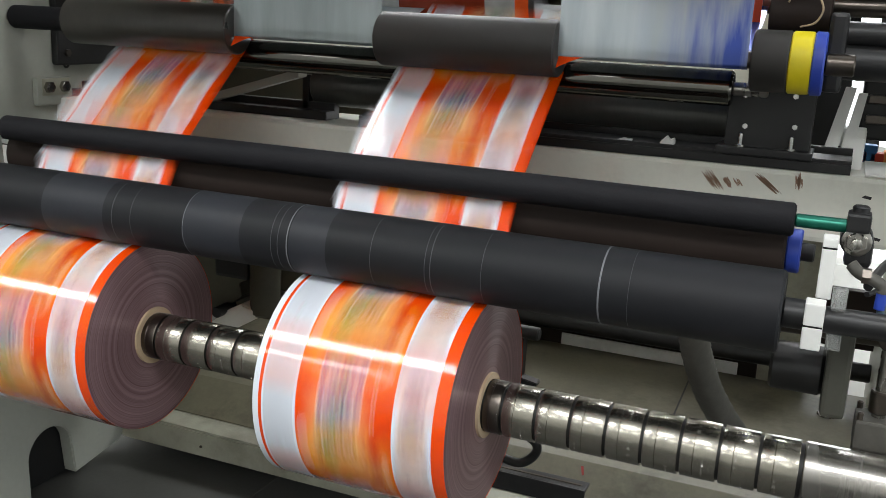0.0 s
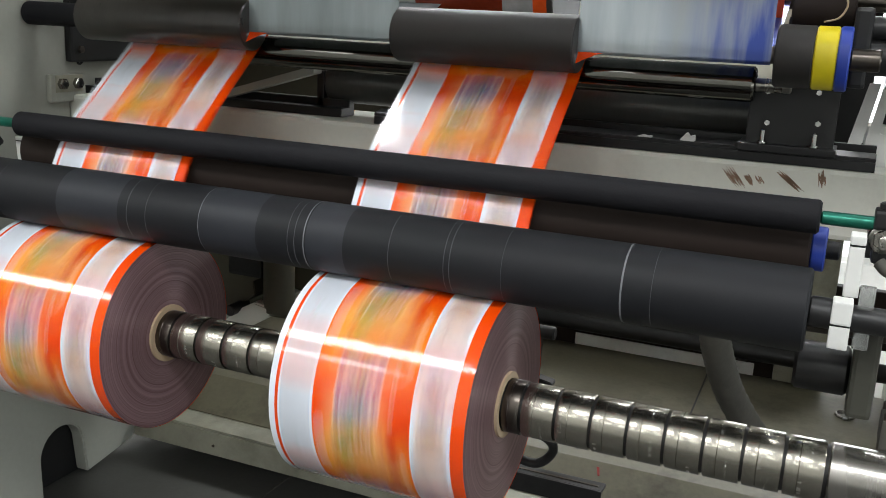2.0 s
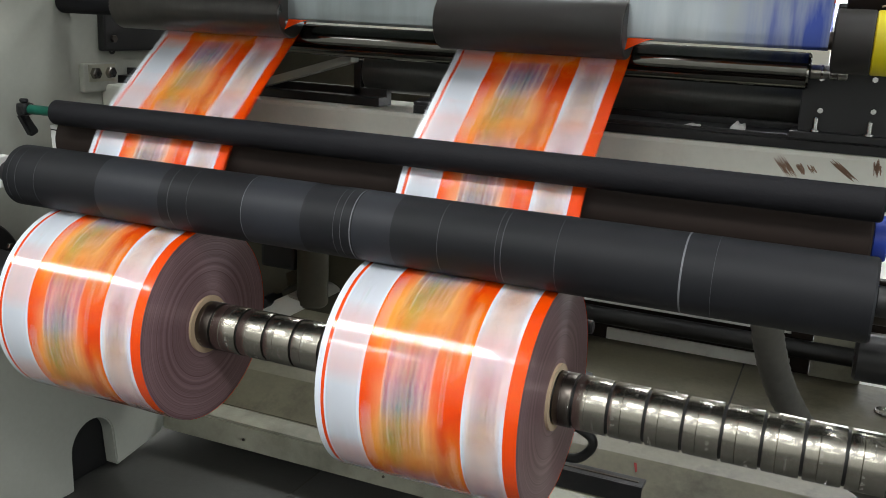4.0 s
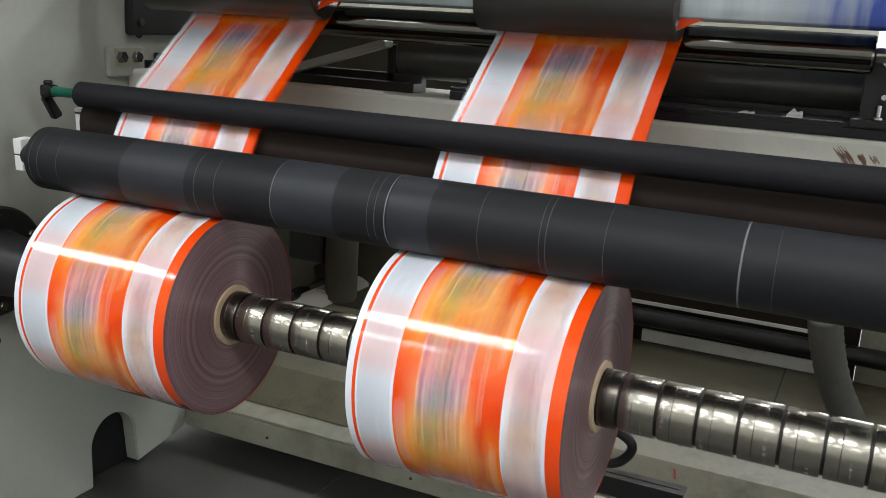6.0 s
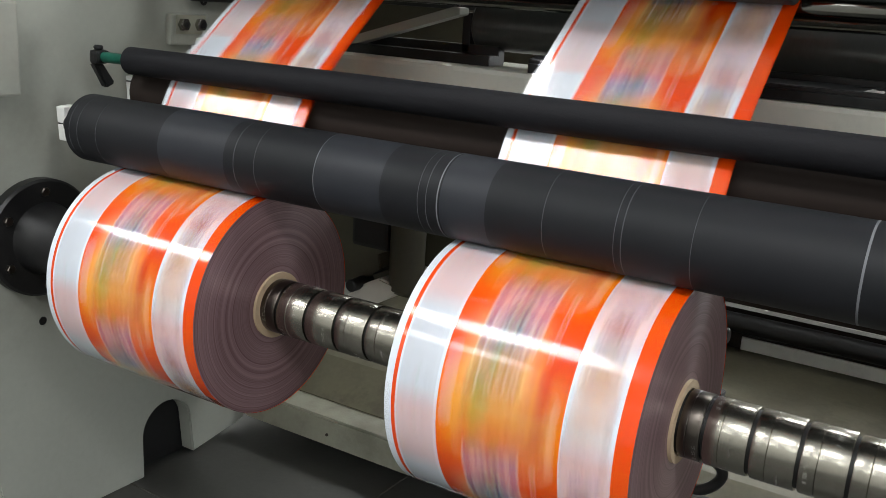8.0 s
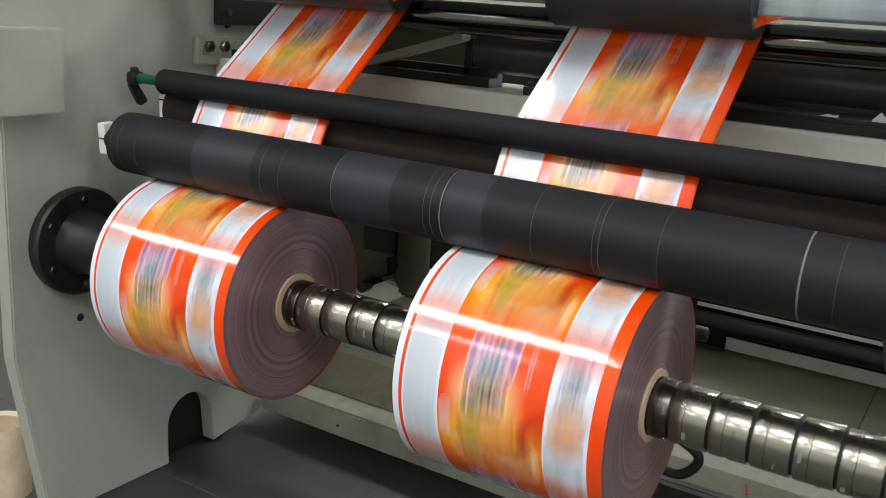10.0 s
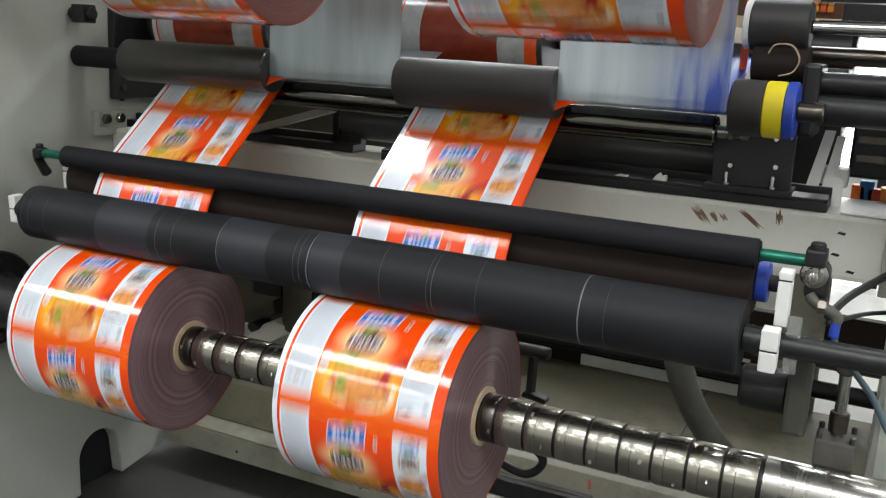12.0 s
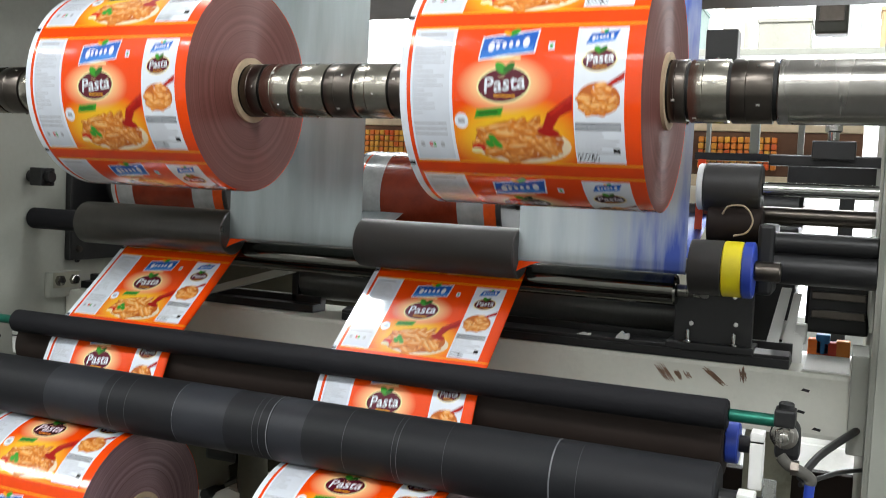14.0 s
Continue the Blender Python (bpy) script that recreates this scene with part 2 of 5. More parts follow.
def film_mat(name, tint, streak_blue):
    """Metallised back of the film with lengthwise streaks."""
    m, nt, bsdf = nodes_of(name)
    n, ln = nt.nodes, nt.links
    tc, mp = n.new("ShaderNodeTexCoord"), n.new("ShaderNodeMapping")
    mp.inputs["Scale"].default_value = (26, 1, 3.4)
    ln.new(tc.outputs["Object"], mp.inputs[0])
    no = n.new("ShaderNodeTexNoise")
    no.inputs["Scale"].default_value, no.inputs["Detail"].default_value = 1.0, 5.0
    ln.new(mp.outputs[0], no.inputs["Vector"])
    rp = n.new("ShaderNodeValToRGB")
    rp.color_ramp.elements[0].position, rp.color_ramp.elements[1].position = 0.35, 0.7
    rp.color_ramp.elements[0].color, rp.color_ramp.elements[1].color = (*[c * 0.72 for c in tint], 1), (*tint, 1)
    ln.new(no.outputs[0], rp.inputs[0])
    col = rp.outputs[0]
    if streak_blue:
        sep, st = n.new("ShaderNodeSeparateXYZ"), n.new("ShaderNodeMapRange")
        ln.new(tc.outputs["Object"], sep.inputs[0])
        st.inputs[1].default_value, st.inputs[2].default_value = 0.11, 0.22
        ln.new(sep.outputs[0], st.inputs[0])
        mu = n.new("ShaderNodeMath")
        mu.operation = "MULTIPLY_ADD"
        mu.inputs[1].default_value, mu.inputs[2].default_value = 5.0, -1.75
        mu.use_clamp = True
        ln.new(no.outputs[0], mu.inputs[0])
        m2 = n.new("ShaderNodeMath")
        m2.operation = "MULTIPLY"
        m2.use_clamp = True
        ln.new(mu.outputs[0], m2.inputs[0])
        ln.new(st.outputs[0], m2.inputs[1])
        mx = n.new("ShaderNodeMix")
        mx.data_type = "RGBA"
        ln.new(m2.outputs[0], mx.inputs[0])
        ln.new(col, mx.inputs[6])
        mx.inputs[7].default_value = (*srgb("5066BC"), 1)
        col = mx.outputs[2]
    ln.new(col, bsdf.inputs["Base Color"])
    bsdf.inputs["Metallic"].default_value, bsdf.inputs["Roughness"].default_value = 0.65, 0.26
    # thin film lets some light through
    tr, mixs = n.new("ShaderNodeBsdfTranslucent"), n.new("ShaderNodeMixShader")
    ln.new(col, tr.inputs[0])
    mixs.inputs[0].default_value = 0.14
    ln.new(bsdf.outputs[0], mixs.inputs[1])
    ln.new(tr.outputs[0], mixs.inputs[2])
    ln.new(mixs.outputs[0], n["Material Output"].inputs[0])
    return m


M_SILVER = film_mat("metallised_film", srgb("B9C4C6"), False)
M_SILVERBLUE = film_mat("metallised_film_blue_print", srgb("DCE6EC"), True)

P_ORANGE = orange_mat()
P = {k: print_mat("print_" + k, srgb(v)) for k, v in dict(
    white="E6ECF4", paper="D3D9E2", bar="EC4806", line="E8480F", yellow="F7A81B", grey="A9ABB2", black="1C1A1C", blue="2A63C0", blue_light="4B8FE0",
    maroon="5A1426", green="3E9B2E", green_dark="2B6B22", penne="EA9A44", penne_mid="E28A32", penne_light="F8CB88", penne_dark="BE6220", sauce="A91A12",
    dish="F1DDBB", tomato="CE2A1A", cream="F4E6A8").items()}
P["orange"] = P_ORANGE
P_KEYS = list(P)

# ---- building blocks ----


def mesh_of(name, bm, *materials):
    me = bpy.data.meshes.new(name)
    bm.normal_update()
    bm.to_mesh(me)
    bm.free()
    for m in materials:
        me.materials.append(m)
    return me


def part(name, bm, material, parent=None, label=""):
    ob = new(name, mesh_of(name, bm, material) if isinstance(bm, bmesh.types.BMesh) else bm)
    if parent:
        ob.parent = parent
    return tagged(ob, label)


def empty(name, m, label, category, group="", kind=""):
    ob = new(name)
    ob.empty_display_size = 0.02
    ob.matrix_basis = m
    return tagged(ob, label, category, group, kind)


def box(lo, hi, bevel=0.002, bm=None):
    bm2 = bmesh.new()
    bmesh.ops.create_cube(bm2, size=1.0)
    for v in bm2.verts:
        v.co = Vector([lo[i] + (v.co[i] + 0.5) * (hi[i] - lo[i]) for i in range(3)])
    if bevel:
        bmesh.ops.bevel(bm2, geom=bm2.edges[:], offset=min(bevel, 0.3 * min(hi[i] - lo[i] for i in range(3))), segments=2, affect="EDGES", profile=0.6)
    return join(bm, bm2)


def join(bm, bm2):
    if bm is None:
        return bm2
    me = bpy.data.meshes.new("tmp")
    bm2.to_mesh(me)
    bm2.free()
    bm.from_mesh(me)
    bpy.data.meshes.remove(me)
    return bm


def lathe(profile, axis="X", at=(0, 0, 0), seg=64, bm=None):
    """profile: (along, radius) points, spun about the axis through at; closed where the radius is 0."""
    bm2 = bmesh.new()
    rings = []
    for a, r in profile:
        ring = []
        for i in range(seg if r > 0 else 1):
            w = 2 * math.pi * i / seg
            c, s = r * math.cos(w), r * math.sin(w)
            co = {"X": (a, c, s), "Y": (s, a, c), "Z": (c, s, a)}[axis]
            ring.append(bm2.verts.new(Vector(co) + Vector(at)))
        rings.append(ring)
    for p, q in zip(rings, rings[1:]):
        for i in range(seg):
            j = (i + 1) % seg
            if len(p) > 1 and len(q) > 1:
                f = bm2.faces.new((p[i], q[i], q[j], p[j]))
            elif len(q) > 1:
                f = bm2.faces.new((p[0], q[i], q[j]))
            elif len(p) > 1:
                f = bm2.faces.new((p[i], q[0], p[j]))
            f.smooth = True
    bmesh.ops.recalc_face_normals(bm2, faces=bm2.faces[:])
    # keep the rims of the ends crisp
    for e in bm2.edges:
        if len(e.link_faces) == 2 and e.calc_face_angle(0) > radians(35):
            e.smooth = False
    return join(bm, bm2)


def rod(x0, x1, r, y=0, z=0, chamfer=0.002, axis="X", seg=64, bm=None):
    return lathe([(x0, 0), (x0, r - chamfer), (x0 + chamfer, r), (x1 - chamfer, r), (x1, r - chamfer), (x1, 0)], axis, (0, y, z) if axis == "X" else ((y, 0, z) if axis == "Y" else (y, z, 0)), seg, bm)


def tube_along(points, r, seg=14, bm=None, ribs=0.0):
    """A round hose through the points, by Catmull-Rom."""
    pts = [Vector(p) for p in points]
    pts = [2 * pts[0] - pts[1]] + pts + [2 * pts[-1] - pts[-2]]
    line = []
    for i in range(1, len(pts) - 2):
        for k in range(10):
            t = k / 10
            a, b, c, d = pts[i - 1:i + 3]
            line.append(0.5 * (2 * b + (c - a) * t + (2 * a - 5 * b + 4 * c - d) * t * t + (3 * b - a - 3 * c + d) * t ** 3))
    line.append(pts[-2])
    bm2 = bmesh.new()
    prev = None
    side = Vector((0.3, 0.9, 0.2))
    for i, p in enumerate(line):
        d = (line[min(i + 1, len(line) - 1)] - line[max(i - 1, 0)]).normalized()
        side = (side - d * side.dot(d)).normalized()
        up = d.cross(side)
        rr = r * (1 + ribs * (i % 2))
        ring = [bm2.verts.new(p + (side * math.cos(w) + up * math.sin(w)) * rr) for w in [2 * math.pi * k / seg for k in range(seg)]]
        if prev:
            for k in range(seg):
                bm2.faces.new((prev[k], prev[(k + 1) % seg], ring[(k + 1) % seg], ring[k])).smooth = True
        else:
            bm2.faces.new(ring)
        prev = ring
    bm2.faces.new(prev)
    bmesh.ops.recalc_face_normals(bm2, faces=bm2.faces[:])
    return join(bm, bm2)


def prism(outline, axis, lo, hi, bevel=0.0, bm=None):
    """An outline in the plane square to axis, given thickness from lo to hi."""
    bm2 = bmesh.new()
    put = {"X": lambda a, b, c: (c, a, b), "Y": lambda a, b, c: (a, c, b), "Z": lambda a, b, c: (a, b, c)}[axis]
    f = bm2.faces.new([bm2.verts.new(put(a, b, lo)) for a, b in outline])
    ext = bmesh.ops.extrude_face_region(bm2, geom=[f])
    d = Vector(put(0, 0, hi - lo))
    bmesh.ops.translate(bm2, vec=d, verts=[v for v in ext["geom"] if isinstance(v, bmesh.types.BMVert)])
    bmesh.ops.recalc_face_normals(bm2, faces=bm2.faces[:])
    if bevel:
        bmesh.ops.bevel(bm2, geom=bm2.edges[:], offset=bevel, segments=2, affect="EDGES")
    return join(bm, bm2)


def hexbolt(at, axis="X", r=0.008, h=0.006, bm=None):
    return lathe([(0, 0), (0, r), (h * 0.8, r), (h, r * 0.85), (h, 0)], axis, at, 6, bm)


# ---- printed label: shapes in (u across the web, v along it, 0 to 1) ----


def text_tris(body, size, shear=0.0):
    cu = bpy.data.curves.new("letters", "FONT")
    cu.body, cu.size, cu.align_x, cu.align_y, cu.resolution_u, cu.shear, cu.offset = body, size, "CENTER", "CENTER", 3, shear, 0.012 * size
    ob = bpy.data.objects.new("letters", cu)
    scene.collection.objects.link(ob)
    me = bpy.data.meshes.new_from_object(ob.evaluated_get(bpy.context.evaluated_depsgraph_get()))
    me.calc_loop_triangles()
    tris = [[tuple(me.vertices[i].co[:2]) for i in t.vertices] for t in me.loop_triangles]
    bpy.data.objects.remove(ob)
    bpy.data.meshes.remove(me)
    bpy.data.curves.remove(cu)
    return tris


def oval(cu, cv, ru, rv, n=28, turn=0.0):
    out = []
    for i in range(n):
        a, b = math.cos(2 * math.pi * i / n), math.sin(2 * math.pi * i / n)
        # turned in millimetres, so that ovals stay ovals on the film
        x, y = a * ru * ASPECT, b * rv
        c, s = math.cos(turn), math.sin(turn)
        out.append((cu + (x * c - y * s) / ASPECT, cv + x * s + y * c))
    return out


def rect(u0, v0, u1, v1, slant=0.0):
    return [(u0 + slant, v0), (u1 + slant, v0), (u1, v1), (u0, v1)]


ASPECT = 1.52  # width of the web over the length of a label
PASTA = text_tris("Pasta", 1.0, 0.15)


def label_shapes():
    """(material, layer, triangles or polygon) of one label, bottom to top."""
    out = []

    def poly(key, layer, pts):
        out.append((key, layer, [[pts[0], pts[i], pts[i + 1]] for i in range(1, len(pts) - 1)]))

    def word(cu, cv, w):
        k = w / 2.2
        c, q = math.cos(-0.12), math.sin(-0.12)
        out.append(("white", 6, [[(cu + (x * c + y * q) * k, cv + (x * q - y * c) * k * ASPECT) for x, y in t] for t in PASTA]))

    def heap(cu, cv, ru, rv, count, seed, layer):
        rnd = random.Random(seed)
        poly("penne_dark", layer - 0.3, oval(cu, cv, ru * 0.93, rv * 0.86, 30))
        for i in range(count):
            a, r = rnd.uniform(0, 6.283), math.sqrt(rnd.random()) * 0.74
            pu, pv, turn = cu + ru * r * math.cos(a), cv + rv * r * math.sin(a), rnd.uniform(-0.9, 0.8)
            at = layer + (i % 9) * 0.27
            poly("penne_dark", at, oval(pu, pv + rv * 0.03, ru * 0.30, rv * 0.19, 16, turn))
            poly(rnd.choice(("penne", "penne", "penne_mid")), at + 0.07, oval(pu, pv, ru * 0.285, rv * 0.165, 16, turn))
            poly("penne_light", at + 0.14, oval(pu, pv - rv * 0.04, ru * 0.21, rv * 0.055, 12, turn))
            if i % 3 == 0:
                # the hollow end of a tube
                poly("penne_dark", at + 0.20, oval(pu + ru * 0.22 * math.cos(turn), pv + rv * 0.25 * math.sin(turn), ru * 0.05, rv * 0.085, 10, turn))

    def tilted(cu, cv, w, h, turn, lean=0.0):
        """A leaning box, turned on the film."""
        out_ = []
        for du, dv in ((-w / 2 + lean, -h / 2), (w / 2 + lean, -h / 2), (w / 2 - lean, h / 2), (-w / 2 - lean, h / 2)):
            x, y = du * ASPECT, dv
            c_, s_ = math.cos(turn), math.sin(turn)
            out_.append((cu + (x * c_ - y * s_) / ASPECT, cv + x * s_ + y * c_))
        return out_

    def badge(cu, cv, w, h):
        turn = -0.13
        poly("white", 4, tilted(cu, cv, w + 0.014, h + 0.020, turn, 0.012))
        poly("blue", 5, tilted(cu, cv, w, h, turn, 0.012))
        poly("blue_light", 5.4, tilted(cu - w * 0.02, cv + h * 0.33, w * 0.96, h * 0.3, turn, 0.003))
        # plain white beads stand for the mark
        for x, k in ((-0.32, 1.25), (-0.2, 0.8), (-0.08, 0.8), (0.04, 0.8), (0.16, 0.8), (0.32, 1.3)):
            poly("white", 6, oval(cu + w * x, cv + w * x * ASPECT * math.sin(turn), w * 0.048 * k, h * 0.2 * k, 14, 0.15))
        poly("green", 6, oval(cu + w * 0.08, cv - h * 0.62, w * 0.12, h * 0.16, 12, -0.5))
        poly("yellow", 6.2, oval(cu - w * 0.05, cv - h * 0.58, w * 0.08, h * 0.12, 12, 0.5))

    def oval_word(cu, cv, w):
        poly("cream", 3, oval(cu, cv, w * 0.56, w * 0.56, 30, -0.12))
        poly("maroon", 4, oval(cu, cv, w * 0.52, w * 0.5, 30, -0.12))
        word(cu, cv - 0.005, w * 0.92)
        poly("yellow", 6, rect(cu - w * 0.2, cv + w * 0.3, cu + w * 0.24, cv + w * 0.35))
        poly("green", 6.4, oval(cu - w * 0.06, cv - w * 0.5, w * 0.15, w * 0.14, 14, 0.7))
        poly("green_dark", 6.8, oval(cu + w * 0.1, cv - w * 0.52, w * 0.14, w * 0.11, 14, -0.7))

    poly("white", 0, rect(0.0, 0.0, 0.236, 1.0))
    poly("orange", 0, rect(0.236, 0.0, 1.0, 1.0))
    poly("bar", 1, rect(0.045, 0.872, 1.0, 0.988))
    poly("yellow", 2, rect(0.045, 0.868, 1.0, 0.882))
    poly("yellow", 2, rect(0.045, 0.980, 1.0, 0.994))
    poly("line", 1.6, rect(0.032, 0.0, 0.049, 1.0))
    poly("paper", 0.6, rect(0.058, 0.012, 0.222, 0.856))
    poly("black", 2, rect(0.0, 0.885, 0.026, 0.915))
    # back-of-pack column with its small print
    poly("grey", 1, rect(0.075, 0.025, 0.19, 0.04))
    rnd = random.Random(5)
    for i in range(17):
        v = 0.07 + i * 0.029
        poly("grey", 1, rect(0.062, v, rnd.uniform(0.10, 0.205), v + 0.007))
    for v in (0.60, 0.635, 0.67):
        poly("grey", 1, rect(0.06, v, 0.205, v + 0.012))
    poly("grey", 1, oval(0.085, 0.75, 0.010, 0.018, 12))
    poly("tomato", 1, rect(0.115, 0.735, 0.13, 0.765))
    poly("green", 1, rect(0.132, 0.735, 0.145, 0.765))
    poly("grey", 1, oval(0.175, 0.75, 0.010, 0.018, 12))
    # front of pack
    badge(0.465, 0.112, 0.225, 0.13)
    poly("white", 3, rect(0.628, 0.10, 0.654, 0.15))
    poly("green", 4, oval(0.641, 0.125, 0.007, 0.013, 12))
    poly("cream", 2, rect(0.40, 0.19, 0.52, 0.205))
    oval_word(0.455, 0.362, 0.205)
    poly("green", 3, tilted(0.392, 0.532, 0.115, 0.052, -0.1, 0.008))
    poly("green_dark", 4, tilted(0.388, 0.532, 0.085, 0.018, -0.1))
    poly("white", 3, oval(0.272, 0.585, 0.03, 0.05, 20))
    poly("grey", 4, rect(0.258, 0.57, 0.286, 0.60))
    poly("dish", 2.4, oval(0.52, 0.745, 0.205, 0.128, 36))
    heap(0.51, 0.712, 0.20, 0.155, 46, 3, 3)
    poly("sauce", 6.0, [(0.735, 0.42), (0.735, 0.51), (0.665, 0.57), (0.65, 0.64), (0.61, 0.63), (0.635, 0.53)])
    poly("sauce", 6.2, oval(0.635, 0.65, 0.045, 0.03, 18, 0.2))
    poly("tomato", 6.5, [(0.73, 0.435), (0.73, 0.455), (0.65, 0.545), (0.64, 0.54)])
    for cu, cv in ((0.40, 0.70), (0.42, 0.74), (0.385, 0.735)):
        poly("green", 6, oval(cu, cv, 0.022, 0.022, 12, 0.8))
    poly("tomato", 6, oval(0.335, 0.765, 0.03, 0.03, 16))
    poly("cream", 6.4, oval(0.325, 0.785, 0.026, 0.02, 14))
    # side panel
    poly("white", 7.4, rect(0.740, 0.012, 0.937, 0.856))
    out_n = len(out)
    badge(0.84, 0.075, 0.11, 0.062)
    oval_word(0.835, 0.215, 0.125)
    heap(0.838, 0.445, 0.090, 0.115, 30, 9, 3)
    poly("sauce", 6.0, [(0.935, 0.285), (0.935, 0.33), (0.885, 0.37), (0.865, 0.36)])
    for i in range(8):
        v = 0.59 + i * 0.027
        poly("black" if i < 2 else "grey", 3, rect(0.745, v, 0.925 if i < 2 else rnd.uniform(0.83, 0.925), v + (0.015 if i < 2 else 0.008)))
    for i in range(16):
        poly("black", 3, rect(0.748 + i * 0.0055, 0.79, 0.748 + i * 0.0055 + rnd.choice((0.0015, 0.003)), 0.845))
    poly("black", 3, rect(0.89, 0.75, 0.917, 0.785))
    for i in range(out_n, len(out)):
        out[i] = (out[i][0], out[i][1] + 5.5, out[i][2])
    return out


LABEL = label_shapes()


def clip_tri(poly, v0, v1):
    for lim, keep in ((v0, 1), (v1, -1)):
        res = []
        for i, p in enumerate(poly):
            q = poly[(i + 1) % len(poly)]
            a, b = (p[1] - lim) * keep, (q[1] - lim) * keep
            if a >= 0:
                res.append(p)
            if a * b < 0:
                t = a / (a - b)
                res.append((p[0] + (q[0] - p[0]) * t, lim))
        poly = res
        if len(poly) < 3:
            return []
    return [[poly[0], poly[i], poly[i + 1]] for i in range(1, len(poly) - 1)]


def label_mesh(name, place, step, v0=0.0, v1=1.0):
    """place(u, v, layer) gives the point; triangles are cut until they are shorter than step along v."""
    verts, faces, mats, uvs = [], [], [], []
    for key, layer, tris in LABEL:
        todo = [c for t in tris for c in clip_tri(t, v0, v1)]
        while todo:
            t = todo.pop()
            span = max(abs(t[i][1] - t[i - 1][1]) for i in range(3))
            if span > step:
                i = max(range(3), key=lambda k: abs(t[k][1] - t[k - 1][1]))
                a, b, c = t[i - 1], t[i], t[(i + 1) % 3]
                m = ((a[0] + b[0]) / 2, (a[1] + b[1]) / 2)
                todo += [[a, m, c], [m, b, c]]
                continue
            p, q, r = t
            if (q[0] - p[0]) * (r[1] - p[1]) - (q[1] - p[1]) * (r[0] - p[0]) > 0:
                t = [p, r, q]
            k = len(verts)
            verts += [place(u, v, layer) for u, v in t]
            uvs += t
            faces.append((k, k + 1, k + 2))
            mats.append(P_KEYS.index(key))
    me = bpy.data.meshes.new(name)
    me.from_pydata(verts, [], faces)
    for k in P_KEYS:
        me.materials.append(P[k])
    me.polygons.foreach_set("material_index", mats)
    layer = me.uv_layers.new(name="label")
    layer.data.foreach_set("uv", [c for uv in uvs for c in uv])
    me.polygons.foreach_set("use_smooth", [True] * len(faces))
    me.validate()
    me.update()
    return me

# ---- hall ----
HX0, HX1, HY0, HY1 = -5.0, 5.0, -4.5, 5.0


def hall():
    floor = part("floor", box((HX0, HY0, FLOOR - 0.1), (HX1, HY1, FLOOR), 0), M_FLOOR)
    tagged(floor, "dark grey floor of large smooth tiles", "floor", kind="structure")
    for i in range(-8, 9):
        part("floor_joint", box((i * 0.6 - 0.002, HY0, FLOOR), (i * 0.6 + 0.002, HY1, FLOOR + 0.0008), 0), M_JOINT, floor)
        part("floor_joint", box((HX0, i * 0.6 + 0.2 - 0.002, FLOOR), (HX1, i * 0.6 + 0.2 + 0.002, FLOOR + 0.0008), 0), M_JOINT, floor)
    tagged(part("ceiling", box((HX0, HY0, CEILING), (HX1, HY1, CEILING + 0.1), 0), M_CEIL), "grey painted hall ceiling", "ceiling", kind="structure")
    tagged(part("wall_south", box((HX0, HY0 - 0.15, FLOOR), (HX1, HY0, CEILING), 0), M_HALL), "grey painted hall wall", "wall", kind="structure")
    tagged(part("wall_west", box((HX0 - 0.15, HY0, FLOOR), (HX0, HY1, CEILING), 0), M_HALL), "grey painted hall wall", "wall", kind="structure")
    bm = box((HX1, HY0, FLOOR), (HX1 + 0.15, HY1, 0.7), 0)
    bm = box((HX1, HY0, 2.2), (HX1 + 0.15, HY1, CEILING), 0, bm)
    bm = box((HX1, HY0, 0.7), (HX1 + 0.15, -3.0, 2.2), 0, bm)
    bm = box((HX1, 0.4, 0.7), (HX1 + 0.15, HY1, 2.2), 0, bm)
    tagged(part("wall_east", bm, M_HALL), "grey painted hall wall with an added wide opening", "wall", kind="structure")
    # unseen window, added to house the east fill lamp
    w = empty("window_5", pose(0, 0, 0), "bright hall window with a pale metal frame", "window", kind="structure")
    for y in (-3.0, -1.33, 0.35):
        part("window_frame", box((HX1 + 0.05, y, 0.7), (HX1 + 0.1, y + 0.05, 2.2)), M_WHITEPL, w)
    part("window_sill", box((HX1 - 0.02, -2.95, 0.7), (HX1 + 0.05, 0.35, 0.74)), M_WHITEPL, w)
    # far wall with a band of windows
    bm = None
    wins = [(-2.6, -1.2), (-0.9, 0.0), (0.15, 2.2), (2.5, 4.2)]
    z0, z1 = 0.55, 2.75
    bm = box((HX0, HY1, FLOOR), (HX1, HY1 + 0.15, z0), 0, bm)
    bm = box((HX0, HY1, z1), (HX1, HY1 + 0.15, CEILING), 0, bm)
    edges = [HX0] + [v for w in wins for v in w] + [HX1]
    for a, b in zip(edges[::2], edges[1::2]):
        bm = box((a, HY1, z0), (b, HY1 + 0.15, z1), 0, bm)
    tagged(part("wall_north", bm, M_HALL), "grey hall wall with a band of bright windows", "wall", kind="structure")
    for i, (a, b) in enumerate(wins):
        w = empty("window_%d" % (i + 1), pose(0, 0, 0), "bright hall window with a pale metal frame", "window", kind="structure")
        part("window_frame", box((a, HY1 + 0.05, z0), (a + 0.05, HY1 + 0.1, z1)), M_WHITEPL, w)
        part("window_frame", box((b - 0.05, HY1 + 0.05, z0), (b, HY1 + 0.1, z1)), M_WHITEPL, w)
        part("window_frame", box((a + 0.05, HY1 + 0.05, z1 - 0.05), (b - 0.05, HY1 + 0.1, z1)), M_WHITEPL, w)
        part("window_sill", box((a + 0.05, HY1 - 0.02, z0), (b - 0.05, HY1 + 0.1, z0 + 0.04)), M_WHITEPL, w)
